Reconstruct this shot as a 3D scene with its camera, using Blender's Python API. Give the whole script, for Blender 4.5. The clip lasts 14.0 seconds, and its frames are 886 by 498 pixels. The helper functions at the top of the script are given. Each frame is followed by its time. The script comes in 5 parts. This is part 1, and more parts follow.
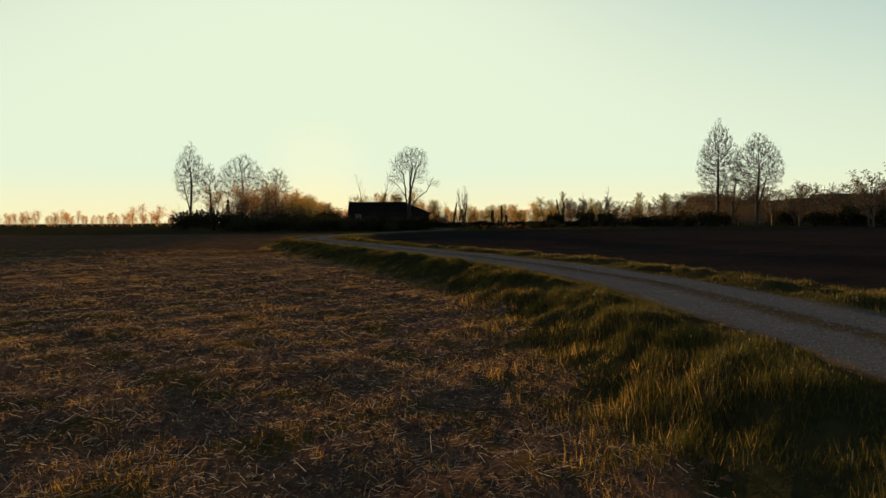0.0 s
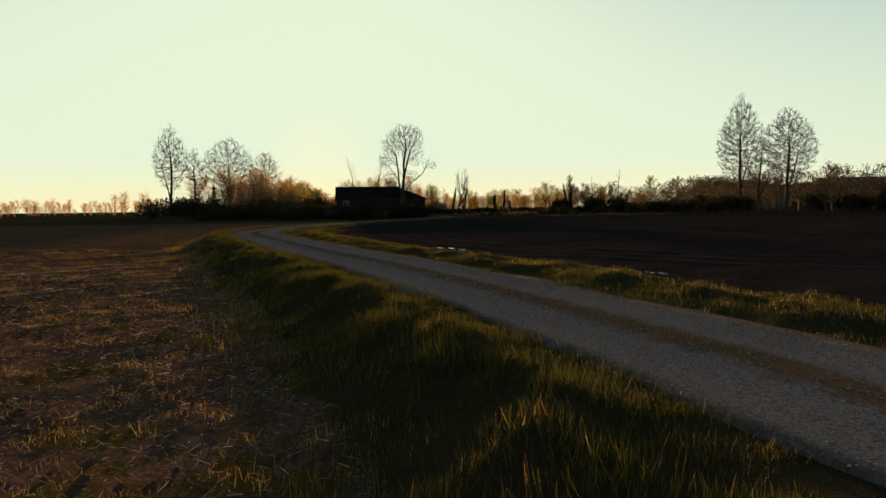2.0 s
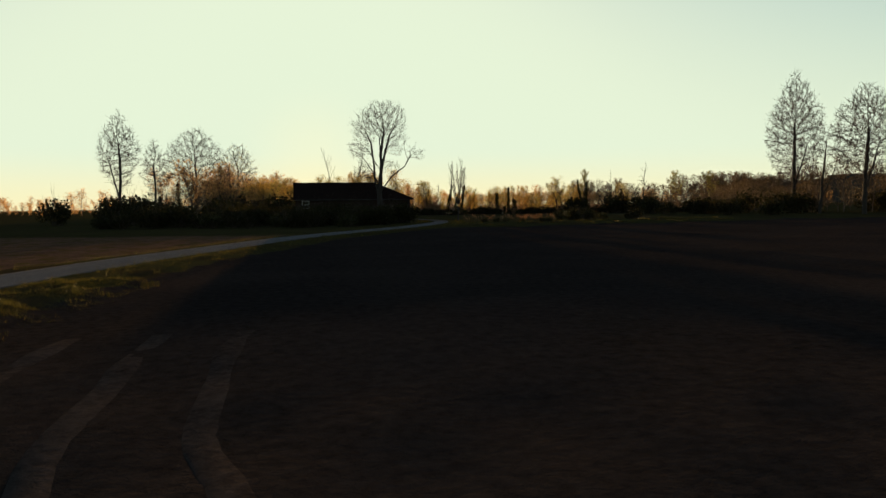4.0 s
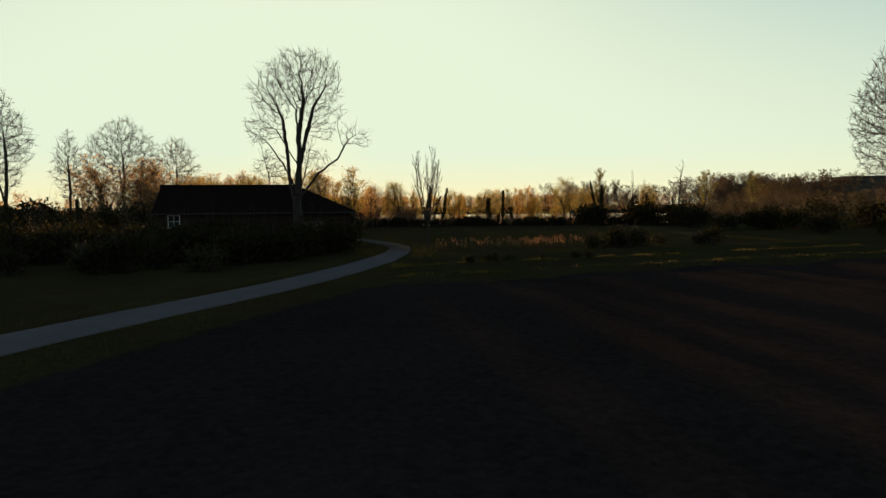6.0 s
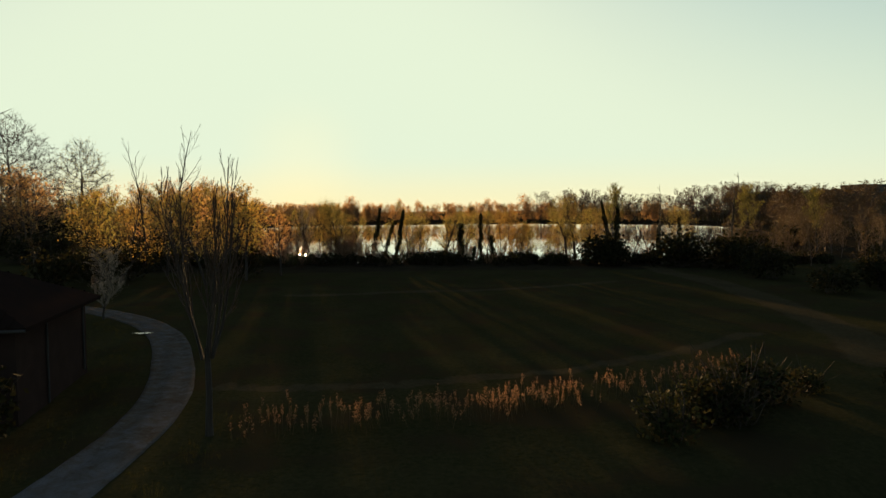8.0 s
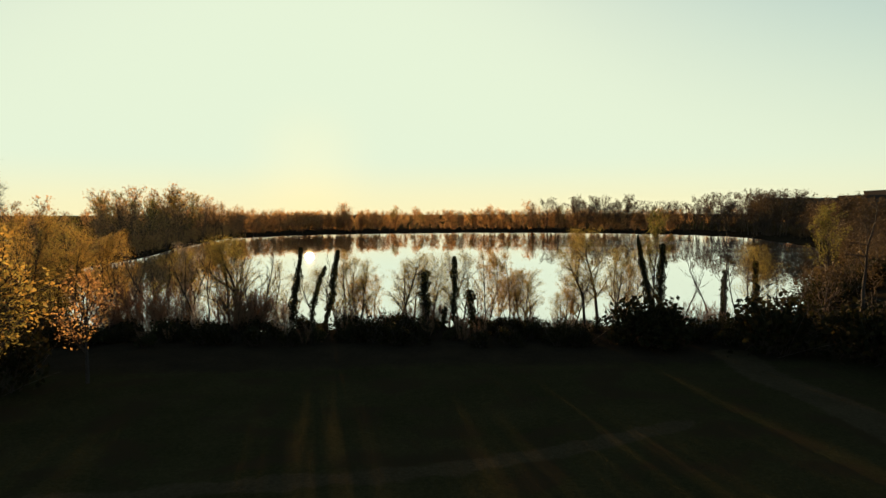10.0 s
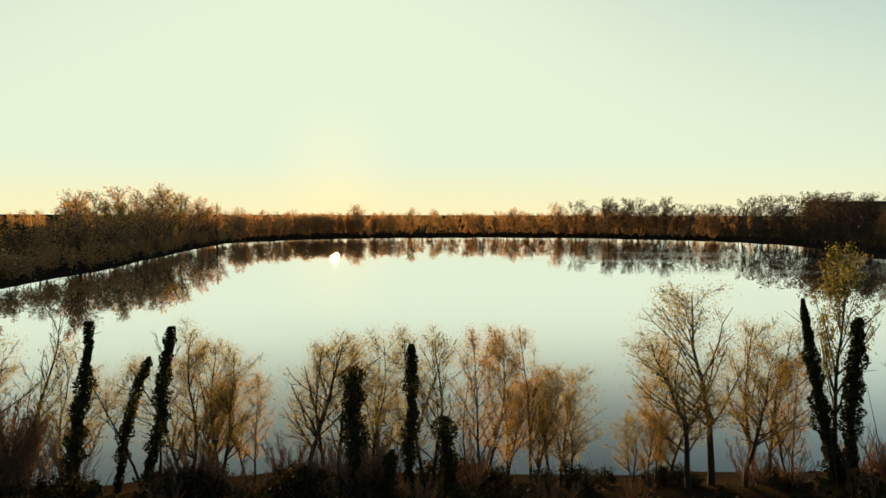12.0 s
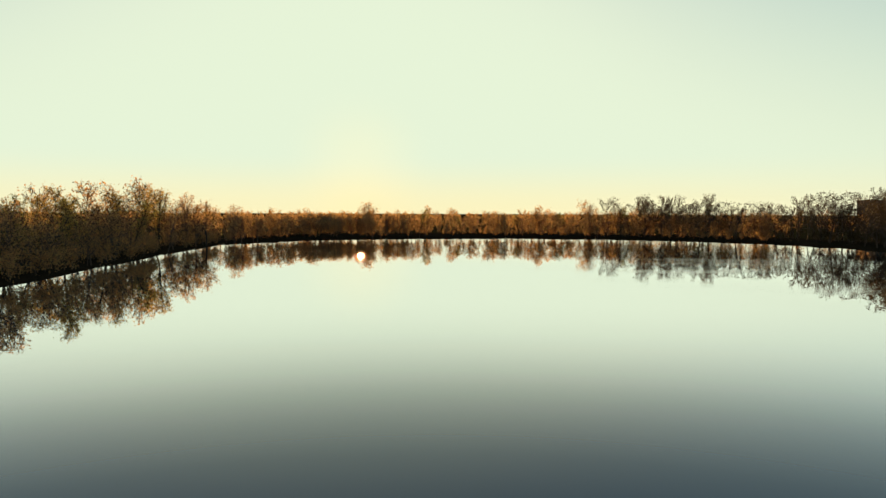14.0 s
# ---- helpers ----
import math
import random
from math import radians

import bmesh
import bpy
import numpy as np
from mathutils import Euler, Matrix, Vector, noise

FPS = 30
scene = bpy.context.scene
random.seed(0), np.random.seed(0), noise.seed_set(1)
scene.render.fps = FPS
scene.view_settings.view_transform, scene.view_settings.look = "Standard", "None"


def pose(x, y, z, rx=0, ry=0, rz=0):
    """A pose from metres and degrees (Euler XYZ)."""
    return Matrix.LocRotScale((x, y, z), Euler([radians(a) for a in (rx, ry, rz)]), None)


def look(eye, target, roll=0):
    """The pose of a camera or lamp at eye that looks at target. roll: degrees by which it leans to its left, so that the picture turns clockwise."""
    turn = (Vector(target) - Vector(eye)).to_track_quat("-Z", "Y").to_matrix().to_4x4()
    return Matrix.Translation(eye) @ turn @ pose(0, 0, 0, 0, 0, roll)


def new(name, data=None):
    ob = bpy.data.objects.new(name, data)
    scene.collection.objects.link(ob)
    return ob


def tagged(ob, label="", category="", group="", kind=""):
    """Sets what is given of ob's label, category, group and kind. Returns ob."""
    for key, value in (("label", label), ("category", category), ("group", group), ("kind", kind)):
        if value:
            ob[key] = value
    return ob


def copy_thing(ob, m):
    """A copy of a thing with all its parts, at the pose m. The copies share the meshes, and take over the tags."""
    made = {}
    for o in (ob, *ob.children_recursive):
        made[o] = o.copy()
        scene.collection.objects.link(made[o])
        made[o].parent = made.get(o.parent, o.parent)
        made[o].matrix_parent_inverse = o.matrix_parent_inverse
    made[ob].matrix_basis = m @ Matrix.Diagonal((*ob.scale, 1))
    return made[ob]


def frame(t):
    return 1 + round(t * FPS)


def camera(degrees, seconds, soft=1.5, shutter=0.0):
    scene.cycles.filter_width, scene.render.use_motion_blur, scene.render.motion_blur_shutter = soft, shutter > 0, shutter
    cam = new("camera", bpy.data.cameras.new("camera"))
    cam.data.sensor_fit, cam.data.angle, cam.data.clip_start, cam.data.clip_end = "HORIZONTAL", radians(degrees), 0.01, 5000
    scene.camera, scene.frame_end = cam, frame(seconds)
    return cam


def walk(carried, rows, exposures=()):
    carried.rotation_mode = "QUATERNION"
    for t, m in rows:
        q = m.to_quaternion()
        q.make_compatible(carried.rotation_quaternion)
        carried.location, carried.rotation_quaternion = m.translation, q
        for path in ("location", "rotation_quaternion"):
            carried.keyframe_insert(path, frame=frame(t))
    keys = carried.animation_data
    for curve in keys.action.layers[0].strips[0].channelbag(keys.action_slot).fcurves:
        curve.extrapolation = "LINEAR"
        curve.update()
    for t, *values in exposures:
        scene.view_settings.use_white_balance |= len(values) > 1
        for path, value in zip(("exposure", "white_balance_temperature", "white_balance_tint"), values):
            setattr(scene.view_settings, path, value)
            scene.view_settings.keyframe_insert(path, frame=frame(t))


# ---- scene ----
cam = camera(66.0, 14.0)
PATH = [
    (0, (2.11, 2.37, 2.054), (2.075, 4.368, 1.973), -0.35),
    (0.5, (2.05, 3.843, 2.041), (2.017, 5.84, 1.938), -0.45),
    (1, (2.061, 7.543, 2.032), (2.029, 9.54, 1.92), -0.5),
    (1.5, (2.125, 12.453, 2.025), (2.091, 14.449, 1.909), -0.55),
    (2, (2.242, 18.986, 2.0), (2.207, 20.982, 1.88), -0.7),
    (2.5, (2.36, 26.472, 2.06), (2.327, 28.468, 1.943), -0.75),
    (3, (2.778, 33.991, 2.36), (2.745, 35.986, 2.238), -0.75),
    (3.2, (2.9, 37.3, 2.45), (2.865, 39.296, 2.326), -0.75),
    (5.5, (4.423, 84.937, 3.865), (4.413, 86.933, 3.735), -0.6),
    (6, (5.452, 95.665, 4.41), (5.452, 97.661, 4.284), -0.55),
    (6.5, (7.017, 106.575, 5.156), (7.023, 108.572, 5.036), -0.5),
    (7, (8.864, 117.539, 6.112), (8.877, 119.536, 5.991), -0.4),
    (7.5, (10.629, 128.353, 7.299), (10.643, 130.349, 7.183), -0.35),
    (8, (12.293, 138.84, 8.3), (12.304, 140.837, 8.187), -0.3),
    (8.2, (12.948, 142.879, 8.6), (12.961, 144.875, 8.485), -0.3),
    (10.3, (18.894, 182.666, 13.0), (18.876, 184.663, 12.899), -0.1),
    (10.5, (19.406, 186.489, 13.35), (19.38, 188.487, 13.253), -0.0),
    (11, (20.318, 196.142, 14.1), (20.287, 198.139, 13.999), 0.1),
    (11.5, (21.143, 205.873, 14.277), (21.104, 207.87, 14.174), 0.1),
    (12, (21.941, 215.84, 14.295), (21.861, 217.835, 14.19), 0.1),
    (12.5, (22.561, 225.815, 14.25), (22.473, 227.81, 14.145), 0.15),
    (13, (23.16, 235.949, 14.274), (23.063, 237.944, 14.169), 0.2),
    (13.5, (23.763, 246.068, 14.346), (23.655, 248.062, 14.241), 0.25),
    (14, (24.354, 256.312, 14.4), (24.202, 258.303, 14.291), 0.2),
]
walk(cam, [(t, look(eye, target, roll)) for t, eye, target, roll in PATH])

# ---- sky and sun: a low evening sun ahead, a little to the left of the flight ----
SUN_AZ, SUN_EL = -11.3, 3.6
world = bpy.data.worlds.new("evening_sky")
scene.world = world
world.use_nodes = True
wn, wl = world.node_tree.nodes, world.node_tree.links
wn.clear()
w_out, w_bg, w_sky = wn.new("ShaderNodeOutputWorld"), wn.new("ShaderNodeBackground"), wn.new("ShaderNodeTexSky")
w_sky.sky_type, w_sky.sun_disc = "NISHITA", False
w_sky.sun_elevation, w_sky.sun_rotation = radians(SUN_EL), radians(SUN_AZ)
w_sky.altitude, w_sky.air_density, w_sky.dust_density, w_sky.ozone_density = 100, 1.0, 0.8, 1.0
SKY = 0.15
EXPOSURE = 0.75
scene.view_settings.exposure = EXPOSURE
CAP = tuple(c / 2 ** EXPOSURE for c in (0.80, 0.905, 0.69))
w_haze = wn.new("ShaderNodeHueSaturation")
w_haze.inputs["Saturation"].default_value = 0.5
w_fall = wn.new("ShaderNodeGamma")
w_fall.inputs["Gamma"].default_value = 1.9


def vec(op, a, b):
    n = wn.new("ShaderNodeVectorMath")
    n.operation = op
    for sock, v in zip(n.inputs, (a, b)):
        if isinstance(v, tuple):
            sock.default_value = v
        else:
            wl.new(v, sock)
    return n.outputs[0]


# bright haze: the sky's light levels off softly towards the sun
wl.new(w_sky.outputs[0], w_haze.inputs["Color"])
wl.new(w_haze.outputs[0], w_fall.inputs["Color"])
gain = vec("MULTIPLY", w_fall.outputs[0], (0.085, 0.088, 0.140))
d1 = vec("ADD", gain, (1.0, 1.0, 1.0))
d2 = vec("MULTIPLY", d1, d1)
d4 = vec("MULTIPLY", d2, d2)
level = vec("SUBTRACT", (1.0, 1.0, 1.0), vec("DIVIDE", (1.0, 1.0, 1.0), d4))
# dust low over the horizon warms the sky, most of all under the sun
w_dir = wn.new("ShaderNodeTexCoord").outputs["Generated"]
w_sep = wn.new("ShaderNodeSeparateXYZ")
wl.new(w_dir, w_sep.inputs[0])
w_dot = wn.new("ShaderNodeVectorMath")
w_dot.operation = "DOT_PRODUCT"
wl.new(w_dir, w_dot.inputs[0])
w_dot.inputs[1].default_value = (math.sin(radians(SUN_AZ)), math.cos(radians(SUN_AZ)), 0.0)


def w_ramp(fac, stops):
    r = wn.new("ShaderNodeValToRGB")
    while len(r.color_ramp.elements) < len(stops):
        r.color_ramp.elements.new(0.5)
    for e, (p_, c_) in zip(r.color_ramp.elements, stops):
        e.position, e.color = p_, (*c_, 1)
    r.color_ramp.interpolation = "EASE"
    wl.new(fac, r.inputs[0])
    return r.outputs[0]


band = w_ramp(w_sep.outputs[2], [(0.0, (1, 1, 1)), (0.085, (0, 0, 0))])
near_sun = w_ramp(w_dot.outputs["Value"], [(0.55, (0.2, 0.2, 0.2)), (1.0, (1, 1, 1))])
dust = vec("MULTIPLY", vec("MULTIPLY", band, near_sun), (0.22, 0.0, -0.22))
w_bg.inputs["Strength"].default_value = SKY
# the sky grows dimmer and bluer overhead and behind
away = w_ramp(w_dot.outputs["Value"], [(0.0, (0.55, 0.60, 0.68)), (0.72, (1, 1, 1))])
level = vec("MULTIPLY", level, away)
# the soft bright ring of haze round the sun
w_ring = wn.new("ShaderNodeVectorMath")
w_ring.operation = "DOT_PRODUCT"
wl.new(w_dir, w_ring.inputs[0])
w_ring.inputs[1].default_value = (math.sin(radians(SUN_AZ)) * math.cos(radians(SUN_EL)), math.cos(radians(SUN_AZ)) * math.cos(radians(SUN_EL)), math.sin(radians(SUN_EL)))
w_near = wn.new("ShaderNodeMapRange")
w_near.inputs["From Min"].default_value, w_near.inputs["From Max"].default_value = math.cos(radians(7.5)), 1.0
wl.new(w_ring.outputs["Value"], w_near.inputs["Value"])
w_soft = wn.new("ShaderNodeMath")
w_soft.operation = "POWER"
wl.new(w_near.outputs[0], w_soft.inputs[0])
w_soft.inputs[1].default_value = 3.0
glow = vec("MULTIPLY", w_soft.outputs[0], (0.11, 0.03, -0.04))
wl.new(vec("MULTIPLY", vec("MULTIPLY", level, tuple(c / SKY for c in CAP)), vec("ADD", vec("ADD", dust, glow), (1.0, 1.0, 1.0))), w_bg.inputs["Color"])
wl.new(w_bg.outputs[0], w_out.inputs["Surface"])

sun = new("sun", bpy.data.lights.new("sun", "SUN"))
sun.data.energy, sun.data.angle, sun.data.color = 5.0, radians(0.5), (1.0, 0.60, 0.25)
to_sun = Vector((math.sin(radians(SUN_AZ)) * math.cos(radians(SUN_EL)), math.cos(radians(SUN_AZ)) * math.cos(radians(SUN_EL)), math.sin(radians(SUN_EL))))
sun.matrix_world = look(to_sun * 500, (0, 0, 0))


WATER_Z = -1.7


# ---- materials ----
def nodes_of(name):
    m = bpy.data.materials.new(name)
    m.use_nodes = True
    nt = m.node_tree
    return m, nt, nt.nodes["Principled BSDF"]


def ramp(nt, fac, stops):
    r = nt.nodes.new("ShaderNodeValToRGB")
    while len(r.color_ramp.elements) < len(stops):
        r.color_ramp.elements.new(0.5)
    for e, (p, c) in zip(r.color_ramp.elements, stops):
        e.position, e.color = p, (*c, 1)
    nt.links.new(fac, r.inputs[0])
    return r.outputs[0]


def noise_node(nt, scale, detail=4.0, rough=0.55, vector=None):
    n = nt.nodes.new("ShaderNodeTexNoise")
    n.inputs["Scale"].default_value, n.inputs["Detail"].default_value, n.inputs["Roughness"].default_value = scale, detail, rough
    if vector is not None:
        nt.links.new(vector, n.inputs["Vector"])
    return n.outputs["Fac"]


def mixed(nt, fac, a, b, mode="MIX"):
    m = nt.nodes.new("ShaderNodeMix")
    m.data_type, m.blend_type = "RGBA", mode
    for sock, v in ((m.inputs[0], fac), (m.inputs[6], a), (m.inputs[7], b)):
        if isinstance(v, (int, float)):
            sock.default_value = v
        elif isinstance(v, tuple):
            sock.default_value = (*v, 1)
        else:
            nt.links.new(v, sock)
    return m.outputs[2]


def bumped(nt, bsdf, height, strength, distance):
    b = nt.nodes.new("ShaderNodeBump")
    b.inputs["Strength"].default_value, b.inputs["Distance"].default_value = strength, distance
    nt.links.new(height, b.inputs["Height"])
    nt.links.new(b.outputs[0], bsdf.inputs["Normal"])


def earth_colour(nt, pos, big, small, big_scale, small_scale, third=None):
    """Two scales of earth colour, patches and grain; gives the colour and the grain."""
    n1, n2 = noise_node(nt, big_scale, 5, 0.6, pos), noise_node(nt, small_scale, 6, 0.7, pos)
    c = mixed(nt, 0.55, ramp(nt, n1, big), ramp(nt, n2, small))
    if third:
        c = mixed(nt, ramp(nt, noise_node(nt, third[0], 3, 0.5, pos), [(0.5, (0, 0, 0)), (0.62, (1, 1, 1))]), c, third[1])
    return c, n2


def earth(name, *kind, bump=0.05):
    m, nt, p = nodes_of(name)
    c, n2 = earth_colour(nt, nt.nodes.new("ShaderNodeNewGeometry").outputs["Position"], *kind)
    nt.links.new(c, p.inputs["Base Color"])
    p.inputs["Roughness"].default_value, p.inputs["Specular IOR Level"].default_value = 0.95, 0.0
    bumped(nt, p, n2, 0.6, bump)
    return m


def blended_ground(name, base, layers):
    """Base earth under other earths, each laid where its attribute says, with ragged edges."""
    m, nt, p = nodes_of(name)
    pos = nt.nodes.new("ShaderNodeNewGeometry").outputs["Position"]
    c, grain = earth_colour(nt, pos, *base)
    rag = noise_node(nt, 0.8, 5, 0.65, pos)
    for attribute, kind in layers:
        at = nt.nodes.new("ShaderNodeAttribute")
        at.attribute_name = attribute
        ad = nt.nodes.new("ShaderNodeMath")
        ad.operation = "MULTIPLY_ADD"
        nt.links.new(rag, ad.inputs[0])
        ad.inputs[1].default_value = 0.9
        nt.links.new(at.outputs["Fac"], ad.inputs[2])
        c = mixed(nt, ramp(nt, ad.outputs[0], [(0.72, (0, 0, 0)), (1.0, (1, 1, 1))]), c, earth_colour(nt, pos, *kind)[0])
    nt.links.new(c, p.inputs["Base Color"])
    p.inputs["Roughness"].default_value, p.inputs["Specular IOR Level"].default_value = 0.95, 0.0
    bumped(nt, p, grain, 0.8, 0.09)
    return m


def leafy(name, stops, translucent, rough=0.6):
    """Thin leaf or blade: part of the light passes through; colour differs from piece to piece."""
    m, nt, p = nodes_of(name)
    geo = nt.nodes.new("ShaderNodeNewGeometry")
    c = ramp(nt, geo.outputs["Random Per Island"], stops)
    nt.links.new(c, p.inputs["Base Color"])
    p.inputs["Roughness"].default_value, p.inputs["Specular IOR Level"].default_value = rough, 0.1
    t, mx = nt.nodes.new("ShaderNodeBsdfTranslucent"), nt.nodes.new("ShaderNodeMixShader")
    nt.links.new(c, t.inputs["Color"])
    mx.inputs[0].default_value = translucent
    nt.links.new(p.outputs[0], mx.inputs[1])
    nt.links.new(t.outputs[0], mx.inputs[2])
    nt.links.new(mx.outputs[0], nt.nodes["Material Output"].inputs["Surface"])
    return m


def bark(name, dark, light, scale=6.0):
    m, nt, p = nodes_of(name)
    pos = nt.nodes.new("ShaderNodeNewGeometry").outputs["Position"]
    s = nt.nodes.new("ShaderNodeVectorMath")
    s.operation = "MULTIPLY"
    s.inputs[1].default_value = (1, 1, 0.15)
    nt.links.new(pos, s.inputs[0])
    n = noise_node(nt, scale, 6, 0.7, s.outputs[0])
    nt.links.new(ramp(nt, n, [(0.3, dark), (0.7, light)]), p.inputs["Base Color"])
    p.inputs["Roughness"].default_value = 0.9
    bumped(nt, p, n, 0.8, 0.03)
    return m


STUBBLE = ([(0.35, (0.0660, 0.0400, 0.0295)), (0.65, (0.1320, 0.0818, 0.0574))], [(0.34, (0.020, 0.012, 0.009)), (0.68, (0.160, 0.092, 0.062))], 0.5, 9.0, (0.9, (0.0660, 0.0465, 0.0148)))
PLOUGH = ([(0.35, (0.015, 0.0125, 0.0118)), (0.65, (0.030, 0.0235, 0.0215))], [(0.3, (0.008, 0.007, 0.0068)), (0.7, (0.040, 0.032, 0.030))], 0.12, 4.0)
MEADOW = ([(0.35, (0.026, 0.025, 0.010)), (0.65, (0.048, 0.042, 0.018))], [(0.3, (0.016, 0.016, 0.007)), (0.7, (0.058, 0.050, 0.022))], 0.15, 5.0, (0.25, (0.037, 0.028, 0.0145)))
LITTER = ([(0.35, (0.022, 0.017, 0.011)), (0.65, (0.04, 0.031, 0.017))], [(0.3, (0.015, 0.012, 0.008)), (0.7, (0.05, 0.037, 0.022))], 0.3, 5.0)
# tan of worn paths, also used to paint a sunlit bank lip
WORN_LIT = ([(0.35, (0.042, 0.034, 0.018)), (0.65, (0.066, 0.052, 0.028))], [(0.3, (0.028, 0.023, 0.012)), (0.7, (0.078, 0.061, 0.034))], 0.3, 5.0)
M_GROUND = blended_ground("farmland_soil_and_turf", MEADOW, (("stubble", STUBBLE), ("ploughed", PLOUGH), ("litter", LITTER), ("worn", WORN_LIT)))
M_GRAVEL, nt, p = nodes_of("road_gravel")
pos = nt.nodes.new("ShaderNodeNewGeometry").outputs["Position"]
fine, broad = noise_node(nt, 38, 5, 0.8, pos), noise_node(nt, 0.5, 4, 0.6, pos)
stone = mixed(nt, 0.7, ramp(nt, broad, [(0.35, (0.070, 0.068, 0.070)), (0.65, (0.115, 0.111, 0.113))]), ramp(nt, fine, [(0.38, (0.022, 0.021, 0.023)), (0.64, (0.23, 0.222, 0.225))]))
dirt = mixed(nt, 0.6, ramp(nt, broad, [(0.35, (0.060, 0.041, 0.026)), (0.65, (0.105, 0.070, 0.040))]), ramp(nt, fine, [(0.35, (0.0250, 0.0198, 0.0134)), (0.7, (0.1355, 0.1058, 0.0731))]))
at = nt.nodes.new("ShaderNodeAttribute")
at.attribute_name = "across"
shift = nt.nodes.new("ShaderNodeMath")
shift.operation = "MULTIPLY_ADD"
nt.links.new(noise_node(nt, 1.6, 5, 0.7, pos), shift.inputs[0])
shift.inputs[1].default_value = 0.9
nt.links.new(at.outputs["Fac"], shift.inputs[2])
shift.inputs[1].default_value = 0.7
middle = ramp(nt, shift.outputs[0], [(0.50, (1, 1, 1)), (0.74, (0, 0, 0)), (0.999, (0, 0, 0))])
verge_dirt = nt.nodes.new("ShaderNodeMapRange")
verge_dirt.inputs["From Min"].default_value, verge_dirt.inputs["From Max"].default_value = 1.5, 1.8
nt.links.new(shift.outputs[0], verge_dirt.inputs["Value"])
middle = mixed(nt, verge_dirt.outputs[0], middle, (0.9, 0.9, 0.9))
nt.links.new(mixed(nt, middle, stone, dirt), p.inputs["Base Color"])
p.inputs["Roughness"].default_value, p.inputs["Specular IOR Level"].default_value = 0.95, 0.0
bumped(nt, p, fine, 0.35, 0.02)
M_STONE = bark("gravel_stone", (0.08, 0.08, 0.084), (0.30, 0.30, 0.31), 30)
M_BARK = bark("grey_brown_bark", (0.020, 0.0145, 0.0105), (0.055, 0.040, 0.029))
M_TWIG = bark("brown_twig", (0.035, 0.023, 0.016), (0.075, 0.05, 0.032))
# far twigs twice as light as the near ones, haze put into the colour
M_FARTWIG = bark("far_twig_haze_paled", (0.07, 0.045, 0.03), (0.15, 0.10, 0.065))
M_RUSSET = bark("russet_twig", (0.16, 0.085, 0.045), (0.34, 0.19, 0.10))
M_PALETWIG = bark("pale_twig", (0.16, 0.12, 0.09), (0.32, 0.26, 0.20))
M_LEAF = leafy("spring_willow_leaf", [(0, (0.29, 0.235, 0.062)), (0.5, (0.43, 0.33, 0.085)), (1, (0.35, 0.315, 0.09))], 0.64)
M_GOLD = leafy("golden_spring_leaf", [(0, (0.40, 0.245, 0.06)), (0.5, (0.52, 0.32, 0.08)), (1, (0.40, 0.315, 0.09))], 0.64)
M_GREENLEAF = leafy("olive_green_leaf", [(0, (0.12, 0.13, 0.03)), (0.5, (0.20, 0.18, 0.045)), (1, (0.28, 0.23, 0.06))], 0.6)
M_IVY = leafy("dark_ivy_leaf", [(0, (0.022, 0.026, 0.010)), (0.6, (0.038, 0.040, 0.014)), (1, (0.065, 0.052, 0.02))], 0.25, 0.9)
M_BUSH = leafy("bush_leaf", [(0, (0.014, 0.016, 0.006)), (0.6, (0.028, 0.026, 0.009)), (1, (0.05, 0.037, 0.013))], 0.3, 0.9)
# leaf colour lifted for far woods, painting in the haze of distance
M_FARLEAF = leafy("far_foliage_haze_paled", [(0, (0.38, 0.21, 0.09)), (0.5, (0.52, 0.29, 0.12)), (1, (0.52, 0.35, 0.13))], 0.78)
# much darker leaf colour for the right bank and hedgerow woods
M_DARKWOOD = leafy("dark_wood_foliage", [(0, (0.062, 0.042, 0.021)), (0.5, (0.083, 0.056, 0.027)), (1, (0.108, 0.077, 0.032))], 0.42)
M_GRASS = leafy("verge_grass_blade", [(0, (0.026, 0.034, 0.007)), (0.6, (0.06, 0.056, 0.012)), (1, (0.14, 0.10, 0.026))], 0.42)
M_DRYGRASS = leafy("dry_grass_blade", [(0, (0.20, 0.115, 0.028)), (0.6, (0.31, 0.19, 0.045)), (1, (0.40, 0.27, 0.10))], 0.5)
M_STRAW = leafy("maize_straw", [(0, (0.15, 0.105, 0.075)), (0.6, (0.30, 0.22, 0.155)), (1, (0.62, 0.50, 0.38))], 0.15, 0.9)
M_REED = leafy("reed_plume", [(0, (0.22, 0.12, 0.06)), (1, (0.36, 0.21, 0.12))], 0.6)
M_BLOSSOM = leafy("pale_blossom", [(0, (0.36, 0.26, 0.18)), (1, (0.52, 0.42, 0.33))], 0.55)
# stems below the sunlit plumes are darkened, their shade put into the colour
M_REEDSTEM = leafy("reed_stem_shaded", [(0, (0.07, 0.05, 0.022)), (1, (0.13, 0.095, 0.045))], 0.2)

M_WATER, nt, p = nodes_of("lake_water")
p.inputs["Base Color"].default_value = (0.018, 0.070, 0.145, 1)
p.inputs["Roughness"].default_value, p.inputs["Specular IOR Level"].default_value = 0.4, 0.0
pos = nt.nodes.new("ShaderNodeNewGeometry").outputs["Position"]
sc = nt.nodes.new("ShaderNodeVectorMath")
sc.operation = "MULTIPLY"
sc.inputs[1].default_value = (0.5, 1.6, 1.0)
nt.links.new(pos, sc.inputs[0])
gl, lw, ms = nt.nodes.new("ShaderNodeBsdfGlossy"), nt.nodes.new("ShaderNodeLayerWeight"), nt.nodes.new("ShaderNodeMixShader")
off = nt.nodes.new("ShaderNodeVectorMath")
off.operation = "DISTANCE"
